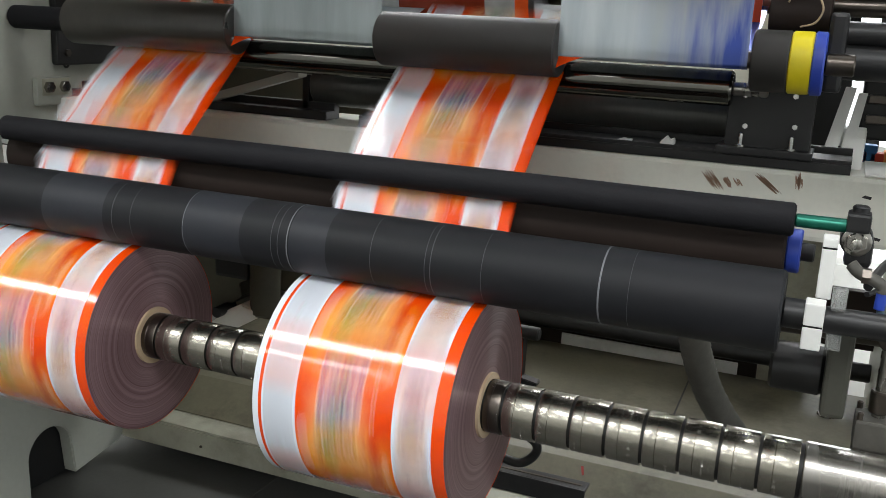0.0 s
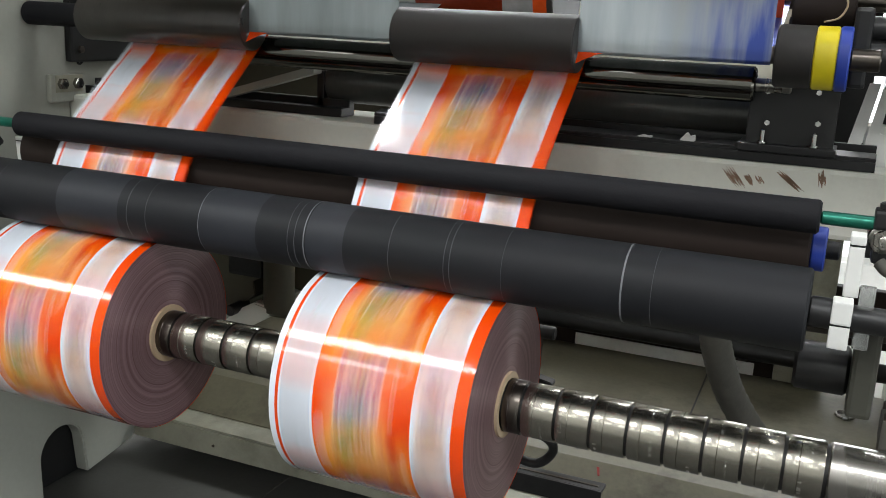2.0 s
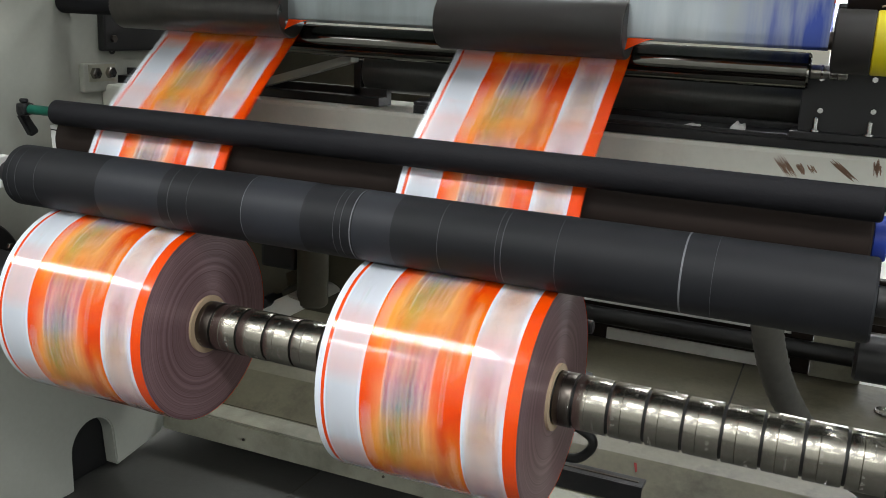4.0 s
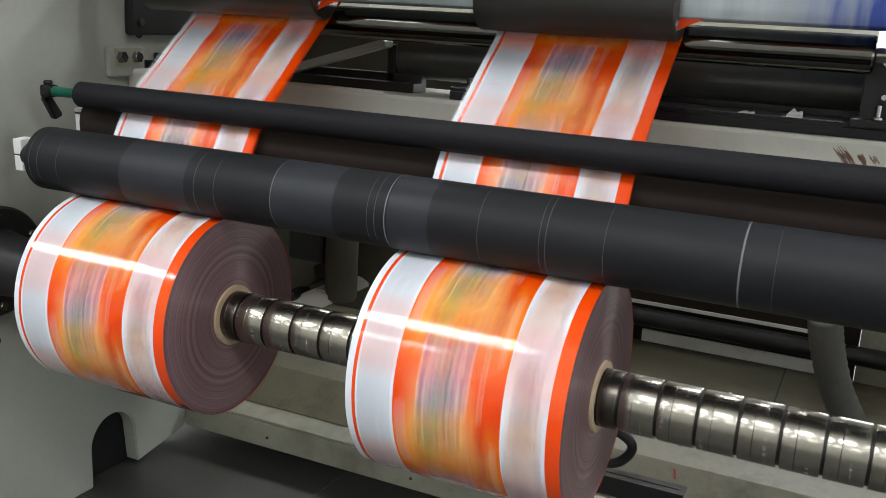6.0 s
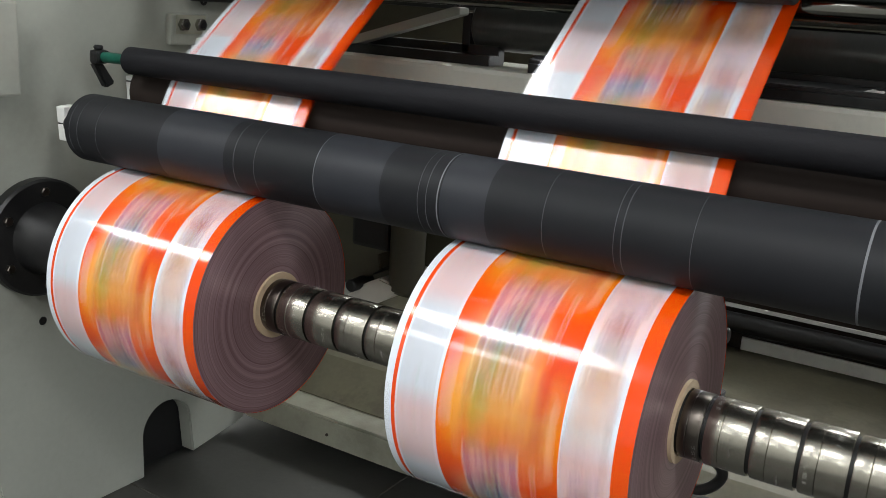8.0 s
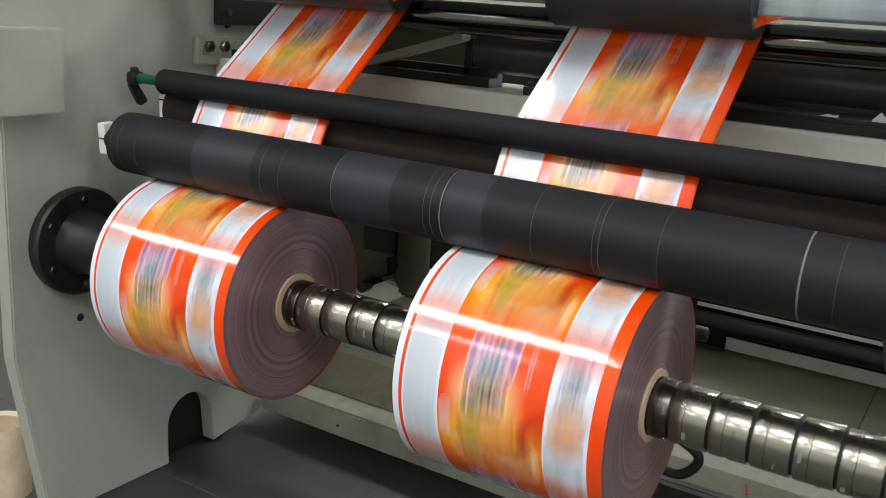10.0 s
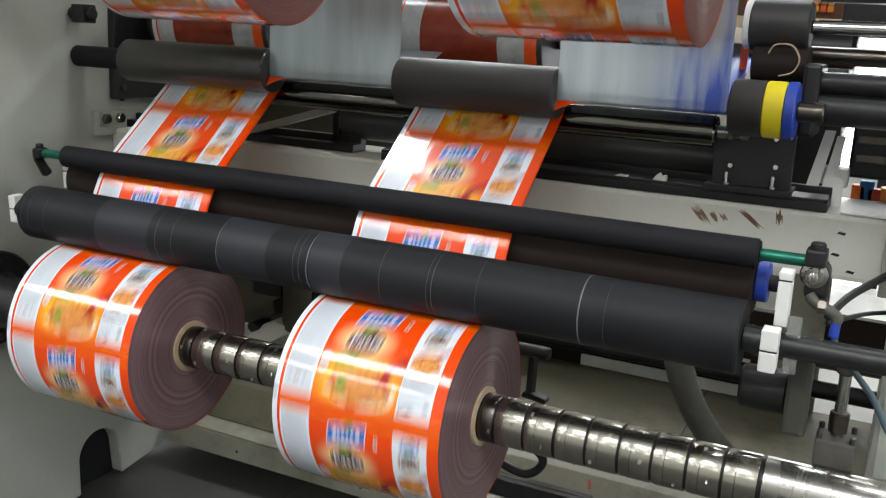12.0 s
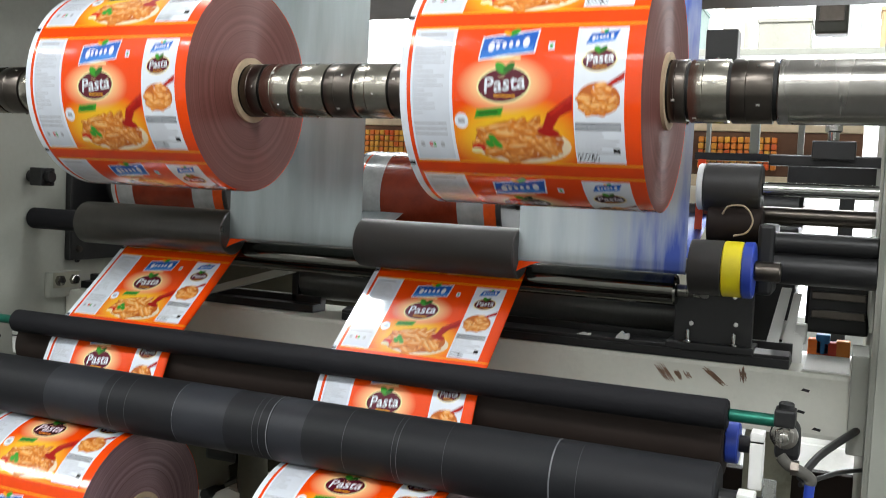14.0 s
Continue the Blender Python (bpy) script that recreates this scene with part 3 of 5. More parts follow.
    # bright overcast sky outside the windows
    m, nt, bsdf = nodes_of("bright_sky_backdrop")
    em = nt.nodes.new("ShaderNodeEmission")
    em.inputs[0].default_value, em.inputs[1].default_value = (0.93, 0.97, 1.0, 1), 5.0
    nt.links.new(em.outputs[0], nt.nodes["Material Output"].inputs[0])
    tagged(part("backdrop", box((HX0, HY1 + 0.6, -1), (HX1, HY1 + 0.62, 4), 0), m), "bright white daylight outside the windows", "sky", kind="structure")
    for lx, ly in TUBES + PANELS:
        long = (lx, ly) in TUBES
        lum = empty("ceiling_luminaire", pose(lx, ly, LAMP_Z), "white twin-tube ceiling luminaire" if long else "square white ceiling luminaire", "ceiling light", "tube luminaires" if long else "panel luminaires")
        part("housing", box((-0.62, -0.30, 0.0), (0.62, 0.30, 0.06)) if long else box((-0.25, -0.25, 0.0), (0.25, 0.25, 0.08)), M_WHITEPL, lum)
        for sx in (-0.5, 0.5) if long else (-0.15, 0.15):
            part("hanger", rod(0.06, CEILING - LAMP_Z, 0.006, sx, 0, axis="Z", seg=10), M_STEEL, lum)


hall()

# ---- machine frame ----
PLATE_X = -0.403


def left_frame():
    out = [(-0.13, 2.3), (-0.115, 0.50), (-0.055, FLOOR), (0.233, FLOOR)]
    out += [(0.291 - 0.060 * math.cos(a), 0.249 + 0.060 * math.sin(a)) for a in [i * math.pi / 18 for i in range(19)]]
    out += [(0.360, FLOOR + 0.006), (0.506, FLOOR + 0.030), (0.56, 0.27), (1.3, 0.27), (1.3, 2.3)]
    ob = part("machine_support", prism(out, "X", PLATE_X - 0.035, PLATE_X, 0.003), M_FRAME)
    tagged(ob, "tall pale grey-green painted side frame with an arched foot", "machine frame")
    # the dark inside of the arch, made as an added black sheet
    part("arch_backing", box((PLATE_X - 0.075, 0.20, FLOOR), (PLATE_X - 0.0355, 0.40, 0.36), 0.002), M_BLACK, ob, "black sheet added for the darkness in the arch")
    part("rear_foot", box((PLATE_X - 0.035, 0.72, FLOOR), (PLATE_X, 1.29, 0.269), 0.003), M_FRAME, ob)
    part("hole_ring", lathe([(0, 0.004), (0.001, 0.0085), (0.003, 0.008), (0.003, 0.004)], "X", (PLATE_X, 0.388, 1.086), 16), M_BLACK, ob)
    part("hole_ring", lathe([(0, 0), (0.0015, 0.0075), (0.002, 0)], "X", (PLATE_X, 0.02, 0.549), 16), M_BLACK, ob)
    # bolted pad that carries the cross beam
    pad = part("bolt_pad", box((PLATE_X, 0.296, 1.006), (PLATE_X + 0.014, 0.390, 1.062), 0.006), M_FRAME, ob)
    part("slot", box((PLATE_X + 0.0135, 0.308, 1.026), (PLATE_X + 0.0155, 0.380, 1.060), 0.0008), M_LOW, pad, "shallow milled slot")
    for y in (0.323, 0.364):
        part("bolt", hexbolt((PLATE_X + 0.0155, y, 1.043), "X", 0.012, 0.010), M_STEEL, pad)
        part("bolt_socket", rod(PLATE_X + 0.0256, PLATE_X + 0.0262, 0.005, y, 1.043, 0.0001, seg=16), M_BLACK, pad)
    # side box fixed to the frame
    part("side_box", box((PLATE_X, -0.16, 0.935), (PLATE_X + 0.05, -0.032, 1.075), 0.004), M_FRAME, ob, "scuffed pale grey box")
    return ob


def right_frame():
    ob = part("machine_support", prism([(0.31, 2.3), (0.31, FLOOR), (1.3, FLOOR), (1.3, 2.3)], "X", 1.232, 1.33, 0.004), M_FRAME)
    tagged(ob, "pale grey-green painted side frame post", "machine frame")
    part("edge_cover", box((1.24, 0.305, 0.62), (1.325, 0.3095, 1.95), 0.001), M_FRAME, ob)
    part("side_cover", box((1.227, 0.36, 1.09), (1.2315, 0.80, 1.62), 0.001), M_FRAME, ob)
    for z in (0.70, 1.05, 1.40, 1.75):
        part("bolt", hexbolt((1.282, 0.305, z), "Y", 0.006, -0.005), M_STEEL, ob)


def shaft_flange():
    fl = empty("shaft_chuck", pose(PLATE_X, 0.018, 0.698), "black cast chuck flange bolted to the frame", "flange")
    part("flange", lathe([(0, 0), (0, 0.098), (0.018, 0.098), (0.022, 0.094), (0.022, 0.06), (0.03, 0.056), (0.10, 0.05), (0.13, 0.046), (0.13, 0)]), M_BLACK, fl)
    for k in range(6):
        a = math.pi / 6 + k * math.pi / 3
        part("bolt", hexbolt((0.022, 0.078 * math.cos(a), 0.078 * math.sin(a)), "X", 0.008, 0.007), M_DARKSTEEL, fl)


def beams():
    b = part("cross_beam", box((PLATE_X, 0.355, 0.915), (1.232, 0.55, 1.02), 0.008), M_BEAM)
    tagged(b, "cream painted steel cross beam with rust-brown smears", "beam")
    rnd = random.Random(11)
    # brushed-on smears: bundles of thin ragged strokes
    for x0, z0, x1, z1, count, wide in ((0.908, 1.010, 0.934, 0.978, 9, 0.016), (0.938, 1.002, 0.950, 0.982, 5, 0.007), (0.955, 1.0, 0.966, 0.984, 4, 0.007), (0.982, 1.012, 1.024, 0.979, 9, 0.010), (1.045, 1.018, 1.048, 0.990, 7, 0.009)):
        for k in range(count):
            off = (k / max(1, count - 1) - 0.5) * wide
            a, c = rnd.uniform(0.0, 0.35), rnd.uniform(0.6, 1.0)
            pts, n = [], 6
            for sgn in (-1, 1):
                for q in range(n + 1) if sgn < 0 else range(n, -1, -1):
                    t = a + (c - a) * q / n
                    pts.append((x0 + (x1 - x0) * t + off + sgn * rnd.uniform(0.0004, 0.0018) * math.sin(math.pi * (0.1 + 0.8 * q / n)), z0 + (z1 - z0) * t))
            part("rust_smear", prism(pts, "Y", 0.3545, 0.3552), M_RUST, b)
    for cx, cz in ((1.135, 0.99), (1.13, 0.955), (1.155, 0.93)):
        part("scratch", prism([(cx, cz), (cx + 0.012, cz - 0.002), (cx + 0.014, cz + 0.002), (cx + 0.004, cz + 0.004)], "Y", 0.3545, 0.3552), M_BLACK, b)
    part("end_block", box((1.206, 0.343, 0.90), (1.2325, 0.47, 1.056), 0.003), M_FRAME, b)
    # sunlight on the beam's top face, made as a thin white plate
    part("top_sheet", box((1.135, 0.36, 1.021), (1.204, 0.53, 1.024), 0.001), M_WHITEPL, b, "white patch standing for sunlight on the beam top")
    # slotted rail on top of the beam
    r = empty("slotted_rail", pose(0, 0, 0), "dark slotted rail lying on the cross beam", "rail")
    part("base_plate", box((0.30, 0.358, 1.02), (1.115, 0.44, 1.034), 0.001), M_BLACK, r)
    part("front_lip", prism([(0.358, 1.0345), (0.385, 1.0345), (0.385, 1.046), (0.358, 1.04)], "X", 0.30, 1.115, 0.001), M_BLACK, r)
    part("rear_lip", box((0.30, 0.425, 1.0345), (1.115, 0.44, 1.052), 0.001), M_BLACK, r)
    for k in range(6):
        part("bolt", hexbolt((0.37 + 0.1 * k, 0.405, 1.0345), "Z", 0.005, 0.005), M_DARKSTEEL, r)
    l = part("slotted_rail", prism([(0.40, 1.02), (0.45, 1.02), (0.45, 1.05), (0.43, 1.05), (0.43, 1.036), (0.40, 1.036)], "X", PLATE_X, 0.21, 0.001), M_BLACK)
    tagged(l, "short dark slotted rail on the cross beam", "rail")
    part("stay", prism([(-0.07, 1.030), (0.15, 1.096), (0.15, 1.106), (0.14, 1.108), (-0.08, 1.042)], "Y", 0.40, 0.43, 0.001), M_FRAME, l, "pale grey stay bar")
    part("stay_post", box((0.14, 0.43, 1.03), (0.155, 0.445, 1.10), 0.001), M_BLACK, l)
    for cx, w, h in ((0.765, 0.026, 0.35), (0.833, 0.024, 1.0)):
        c = part("crumpled_scrap", prism([(cx, 1.041), (cx + w, 1.0405), (cx + w * 0.93, 1.04 + 0.011 * h), (cx + w * 0.62, 1.04 + 0.008 * h), (cx + w * 0.45, 1.04 + 0.014 * h), (cx + w * 0.15, 1.04 + 0.006 * h)], "Y", 0.36, 0.374, 0.001), M_WHITEPL)
        tagged(c, "small crumpled scrap of pale film on the rail", "scrap")
    # bearing bracket
    br = empty("bearing_bracket", pose(0, 0, 0), "black steel bracket plate with bright bolts on the rail", "bracket")
    part("plate", box((0.93, 0.367, 1.045), (1.055, 0.385, 1.14), 0.002), M_BLACK, br)
    part("foot", box((0.92, 0.35, 1.036), (1.06, 0.43, 1.048), 0.002), M_BLACK, br)
    for bx, bz in ((0.955, 1.125), (1.026, 1.128), (0.959, 1.079), (1.03, 1.083)):
        part("bolt", hexbolt((bx, 0.367, bz), "Y", 0.005, -0.006), M_CHROME, br)
    for bx in (0.955, 1.028):
        part("bolt", rod(1.048, 1.07, 0.004, bx, 0.357, axis="Z", seg=12), M_CHROME, br)
        part("washer", rod(1.048, 1.052, 0.008, bx, 0.357, 0.0005, "Z", 16), M_CHROME, br)
    fp = part("side_flap", prism([(0.002, 0.0), (0.022, 0.0), (0.040, 0.108), (0.024, 0.108)], "Y", -0.003, 0.003), M_WHITEPL)
    part("rear_fold", prism([(0.024, -0.016), (0.062, -0.016), (0.062, 0.03), (0.048, 0.034), (0.056, 0.10), (0.043, 0.10)], "Y", 0.004, 0.008), M_WHITEPL, fp)
    fp.matrix_basis = pose(1.068, 0.43, 1.036)
    tagged(fp, "pale bent sheet-metal flap on the rail", "bracket")
    # lower structure
    lb = part("lower_cross_beam", prism([(0.51, 0.200), (0.62, 0.200), (0.62, 0.274), (0.56, 0.274), (0.512, 0.262)], "X", PLATE_X, 1.232, 0.004), M_LOW)
    tagged(lb, "cream painted lower cross beam near the floor", "beam")
    for k in range(4):
        part("bolt", hexbolt((-0.17 + k * 0.36, 0.5108, 0.226), "Y", 0.0035, -0.003), M_DARKSTEEL, lb)
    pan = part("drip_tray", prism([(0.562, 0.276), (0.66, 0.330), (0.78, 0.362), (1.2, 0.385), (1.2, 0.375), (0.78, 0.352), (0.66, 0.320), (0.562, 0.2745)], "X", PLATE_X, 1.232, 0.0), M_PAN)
    tagged(pan, "cream sheet-metal tray under the rolls, stains and shadow painted dark", "tray")
    part("seam", prism([(0.79, 0.3631), (1.2, 0.3862), (1.2, 0.3845), (0.79, 0.3615)], "X", 0.83, 0.834), M_BLACK, pan)
    part("red_mark", prism([(0.0, 0.0), (0.006, 0.0), (0.012, -0.02), (0.008, -0.022)], "Z", 0, 0.001), M_RED, pan).matrix_basis = pose(0.69, 0.645, 0.3240, 28)
    part("eyelet", lathe([(0.0, 0.010), (0.004, 0.02), (0.002, 0.022), (0.0, 0.022)], "Z", (0, 0, 0), 24), M_STEEL, pan).matrix_basis = pose(1.15, 1.06, 0.3785, 3)
    back = part("back_panel", box((PLATE_X, 1.2, 0.365), (0.98, 1.24, 0.62), 0.003), M_BROWN)
    tagged(back, "dark brown rear panel of the machine", "panel")
    part("bottom_strip", box((0.482, 1.194, 0.386), (0.935, 1.199, 0.417), 0.001), M_WHITEPL, back, "white bottom strip")
    part("upper_strip", box((0.40, 1.194, 0.481), (0.93, 1.199, 0.490), 0.001), M_WHITEPL, back, "narrow white edge strip")

    rt = part("tie_rod", rod(PLATE_X, 1.232, 0.022, 1.168, 0.456), M_BLACK)
    tagged(rt, "black steel tie rod low across the machine", "rod")


left_frame()
right_frame()
shaft_flange()
beams()

# ---- rollers ----
SPIN = []  # (thing, radius, direction, start turn)


def roller(name, y, z, r, x0, x1, material, label, spin=1, ends=None, category="roller"):
    e = empty(name, pose(0, y, z), label, category)
    part("shell", rod(x0, x1, r, chamfer=0.003, seg=96), material, e)
    if ends:
        part("journal", rod(ends[0], x0, ends[2], seg=32), ends[3], e)
        part("journal", rod(x1, ends[1], ends[2], seg=32), ends[3], e)
    if spin and r > 0.045:
        SPIN.append((e, r, spin))
    return e


lay = roller("lay_on_roller", 0, 0.9, 0.0495, -0.235, 1.06, M_RUBBER, "thick matt black rubber lay-on roller with pale scuff rings", 1, (-0.279, 1.10, 0.018, M_BLACK))
for rx, w in ((-0.222, 0.0006), (-0.205, 0.0006), (-0.165, 0.0005), (0.10, 0.0008), (0.135, 0.0006), (0.231, 0.0011), (0.382, 0.0005), (0.393, 0.0006), (0.4077, 0.0012), (0.538, 0.0006), (0.618, 0.0006), (0.626, 0.0008), (0.697, 0.0005), (0.85, 0.0016), (0.886, 0.0004)):
    part("scuff_ring", lathe([(rx - w, 0.0494), (rx, 0.04975), (rx + w, 0.0494)], seg=96), M_SCUFF if w > 0.001 else M_SCUFF_FAINT, lay)

# polished zones whose sheen is partly painted as a paler band
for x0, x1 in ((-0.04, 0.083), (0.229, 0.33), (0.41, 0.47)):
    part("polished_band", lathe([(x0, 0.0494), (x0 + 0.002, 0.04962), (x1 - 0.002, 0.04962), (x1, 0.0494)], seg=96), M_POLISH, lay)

thin = roller("guide_roller", 0.0852, 0.9952, 0.0211, -0.249, 1.057, M_RUBBER_DARK, "slim soft black spreader roller", -1, None)
for x0, x1 in ((-0.31, -0.249), (1.057, 1.118)):
    part("shaft_end", rod(x0, x1, 0.0085, seg=24), M_GREEN, thin, "green anodised shaft end")
brown = roller("nip_roller", 0.147, 0.943, 0.049, -0.27, 1.05, M_BROWN, "brown-black rubber nip roller with blue end caps", -1, (-0.30, 1.085, 0.012, M_BLACK))
part("end_cap", rod(1.05, 1.068, 0.029, seg=48), M_BLUE, brown, "blue plastic end cap")

# upper guide roller with dark sleeves where the film is not wrapped
GY, GZ, GR = 0.262, 1.180, 0.0425
top = empty("deflector_roller", pose(0, GY, GZ), "deflector roller with dark grey sleeves on a slim shaft", "roller")
part("shaft", rod(-0.25, 1.01, 0.012, seg=32), M_DARKSTEEL, top)
for x0, x1 in ((-0.25, 0.113), (0.393, 0.690), (0.968, 1.017)):
    part("sleeve", rod(x0, x1, GR, chamfer=0.002, seg=96), M_GLOSSFILM if x0 < 0 else M_SLEEVE, top, "glossy brown film sleeve" if x0 < 0 else "")
part("shaft_end", rod(-0.40, -0.25, 0.022, seg=40), M_RUBBER_DARK, top, "black shaft end")
part("band", rod(1.017, 1.046, GR, seg=64), M_YELLOW, top, "yellow plastic ring")
part("band", rod(1.046, 1.062, GR + 0.0006, seg=64), M_BLUE, top, "blue plastic ring")
part("shaft_end", rod(1.062, 1.10, 0.015, seg=32), M_DARKSTEEL, top)
for y, z, r, x0, nm, lab in ((0.317, 1.136, 0.026, 0.06, M_DARKCHROME, "slim polished dark idler roller"), (0.46, 1.082, 0.040, 0.16, M_BLACKGLOSS, "glossy black idler roller")):
    idl = roller("idler_roller", y, z, r, x0, 0.94, nm, lab, 0)
    part("journal", rod(x0 - 0.03, x0, 0.010, seg=24), M_DARKSTEEL, idl)
    part("journal", rod(0.94, 0.99, 0.010, seg=24), M_STEEL, idl)
side = roller("slitter_roller", 0.38, 1.305, 0.040, 0.965, 1.055, M_SLEEVE, "short dark sleeved roller on a chrome shaft", 0)
part("shaft", rod(1.055, 1.232, 0.0115, seg=32), M_CHROME, side, "chrome shaft")
part("cap", rod(0.955, 0.965, 0.0385, seg=48), M_WHITEPL, side)
for z, r, lab in ((1.222, 0.017, "black tie bar"), (1.183, 0.025, "thick black tie bar")):
    t = part("tie_bar", rod(1.075, 1.232, r, 0.33, z), M_BLACK)
    tagged(t, lab + " fixed to the side frame", "bar")
tb = empty("knife_carrier", pose(0, 0, 0), "black knife carrier bars with a small chrome clamp", "carrier")
part("bar", box((1.06, 0.40, 1.345), (1.232, 0.44, 1.362), 0.002), M_BLACK, tb)
part("block", box((1.125, 0.385, 1.355), (1.19, 0.45, 1.385), 0.002), M_BLACK, tb)
part("clamp", rod(1.385, 1.405, 0.009, 1.155, 0.41, axis="Z", seg=20), M_CHROME, tb)
part("clamp", rod(1.40, 1.412, 0.013, 1.155, 0.41, axis="Z", seg=6), M_CHROME, tb)
lp = part("wire_loop", tube_along([(1.0, 0.34, 1.262), (1.01, 0.335, 1.275), (1.035, 0.33, 1.275), (1.048, 0.33, 1.255), (1.04, 0.33, 1.235), (1.02, 0.33, 1.228)], 0.0015, 6), M_CORE)
tagged(lp, "thin bent wire loop", "wire")

# ---- silver film curtains ----


def curtain(x0, x1, material, label):
    """Film that hangs behind the winder, bends round the deflector roller and leaves to the rear."""
    e = empty("film_web", pose(x0, 0, 0), label, "film")
    br = 0.006
    fy, bz = GY - 0.0135, GZ - 0.0135
    path = [(fy, 1.75 - (1.75 - bz - br) * k / 12) for k in range(13)]
    path += [(fy + br - br * math.cos(a), bz + br - br * math.sin(a)) for a in [radians(15 * k) for k in range(1, 7)]]
    path += [(fy + br + 0.03 * k, bz + 0.012 * k) for k in range(1, 9)]
    bm = bmesh.new()
    nx = 14
    rnd = random.Random(int(x0 * 100) + 50)
    rip = [rnd.uniform(-0.0012, 0.0) for _ in range(nx + 1)]
    grid = [[bm.verts.new(((x1 - x0) * i / nx, y + (rip[i] if k < 11 else 0), z)) for i in range(nx + 1)] for k, (y, z) in enumerate(path)]
    for k in range(len(path) - 1):
        for i in range(nx):
            bm.faces.new((grid[k][i], grid[k + 1][i], grid[k + 1][i + 1], grid[k][i + 1])).smooth = True
    back = bm.copy()
    bmesh.ops.delete(bm, geom=[v for row in grid[20:] for v in row], context="VERTS")
    back.verts.ensure_lookup_table()
    bmesh.ops.delete(back, geom=back.verts[:19 * (nx + 1)], context="VERTS")
    part("hanging_sheet", bm, material, e)
    part("return_sheet", back, material, e)
    # the edge curls forward under the shaft and shows the printed side
    bm = bmesh.new()
    rows = []
    for i in range(9):
        t = i / 8
        rows.append([bm.verts.new((0.002 + 0.038 * t, fy - 0.001 - 0.012 * (1 - t) * q, bz + 0.003 - 0.017 * (1 - t) ** 1.3 * q)) for q in (0.0, 0.5, 1.0)])
    for p, q in zip(rows, rows[1:]):
        for k in range(2):
            bm.faces.new((p[k], p[k + 1], q[k + 1], q[k])).smooth = True
    part("curled_edge", bm, P["bar"], e, "orange printed side of the curled edge")
    return e


curtain(0.113, 0.395, M_SILVER, "silvery metallised film back with faint lengthwise streaks")
curtain(0.69, 0.962, M_SILVERBLUE, "silvery film back with blue lengthwise streaks")

# ---- film: speed and position ----
LABEL_LEN = 0.187


# labels still to run at each time: full speed first, then slowing to a crawl
LEFT = [(0.0, 312.0), (7.7, 81.0), (8.5, 59.5), (9.2, 43.5), (9.7, 33.2), (10.0, 28.12), (10.5, 21.36), (11.0, 15.98), (11.5, 11.7), (12.0, 7.715), (12.5, 4.84), (13.0, 2.415), (13.5, 0.8), (14.0, 0.0)]


def travel(t):
    """Labels that have run past, eased from knot to knot."""
    n = len(LEFT)
    k = max(i for i in range(n - 1) if LEFT[i][0] <= t + 1e-9)

    def slope(i):
        a, b = LEFT[max(0, i - 1)], LEFT[min(n - 1, i + 1)]
        return (b[1] - a[1]) / (b[0] - a[0])

    (t0, v0), (t1, v1) = LEFT[k], LEFT[k + 1]
    h = t1 - t0
    u = (t - t0) / h
    m0 = slope(k) * h if k else (v1 - v0)
    m1 = slope(k + 1) * h
    if k == 0:
        m1 = v1 - v0
    if k == 1:
        m0 = -30.0 * h
    if k + 1 == n - 1:
        m1 = -1.1 * h
    v = (2 * u ** 3 - 3 * u * u + 1) * v0 + (u ** 3 - 2 * u * u + u) * m0 + (3 * u * u - 2 * u ** 3) * v1 + (u ** 3 - u * u) * m1
    return LEFT[0][1] - v


END = travel(14.0)
CORE_R = 0.046


def film_roll(x0, x1, y, z, r, label, edge, phase, group):
    """A wound roll: core, wound film and five labels round it. phase: the label's turn at the end, in labels."""
    e = empty("film_roll", pose(0, y, z), label, "film roll", group)
    w = x1 - x0
    rb = r - 0.0004
    part("wound_film", lathe([(x0, CORE_R), (x0, rb - 0.0015), (x0 + 0.0006, rb), (x1 - 0.0006, rb), (x1, rb - 0.0015)] + [(x1 + 0.00004 * (k % 2), rb - 0.0015 - (rb - CORE_R - 0.0015) * k / 14) for k in range(1, 15)], seg=128), edge, e, "purplish layered film edge")
    part("core", lathe([(x0 - 0.002, CORE_R), (x1 + 0.004, CORE_R), (x1 + 0.004, 0.0371), (x0 - 0.002, 0.0371), (x0 - 0.002, CORE_R)], seg=64), M_CORE, e, "brown cardboard core")
    key = ("label", round(r, 4), round(w, 4))
    if key not in MESHES:
        MESHES[key] = label_mesh("printed_label", lambda u, v, k: (u * w, -(r + k * 0.00004) * math.cos(v * math.pi / 2.5), -(r + k * 0.00004) * math.sin(v * math.pi / 2.5)), 0.045)
    for i in range(5):
        lb = part("printed_label", MESHES[key], None, e, "glossy orange and white pasta packet print" if i == 0 else "")
        lb.matrix_basis = pose(x0, 0, 0, 72 * i)
    ROLLS.append((e, phase))
    return e


MESHES, ROLLS = {}, []
LY, LZ, LR = 0.018, 0.698, 0.1535
UY, UZ, UR = -0.085, 1.410, 0.145
film_roll(-0.168, 0.118, LY, LZ, LR, "wound roll of orange and white printed film on the steel shaft", M_EDGE, 0.0, "lower film rolls")
film_roll(0.410, 0.693, LY, LZ, LR, "wound roll of orange and white printed film on the steel shaft", M_EDGE, 0.0, "lower film rolls")
film_roll(0.105, 0.386, UY, UZ, UR, "upper wound roll of orange pasta packet film with a reddish edge", M_EDGE_U, 0.0, "upper film rolls")
film_roll(0.697, 0.981, UY, UZ, UR, "upper wound roll of orange pasta packet film with a reddish edge", M_EDGE_U, 0.0, "upper film rolls")


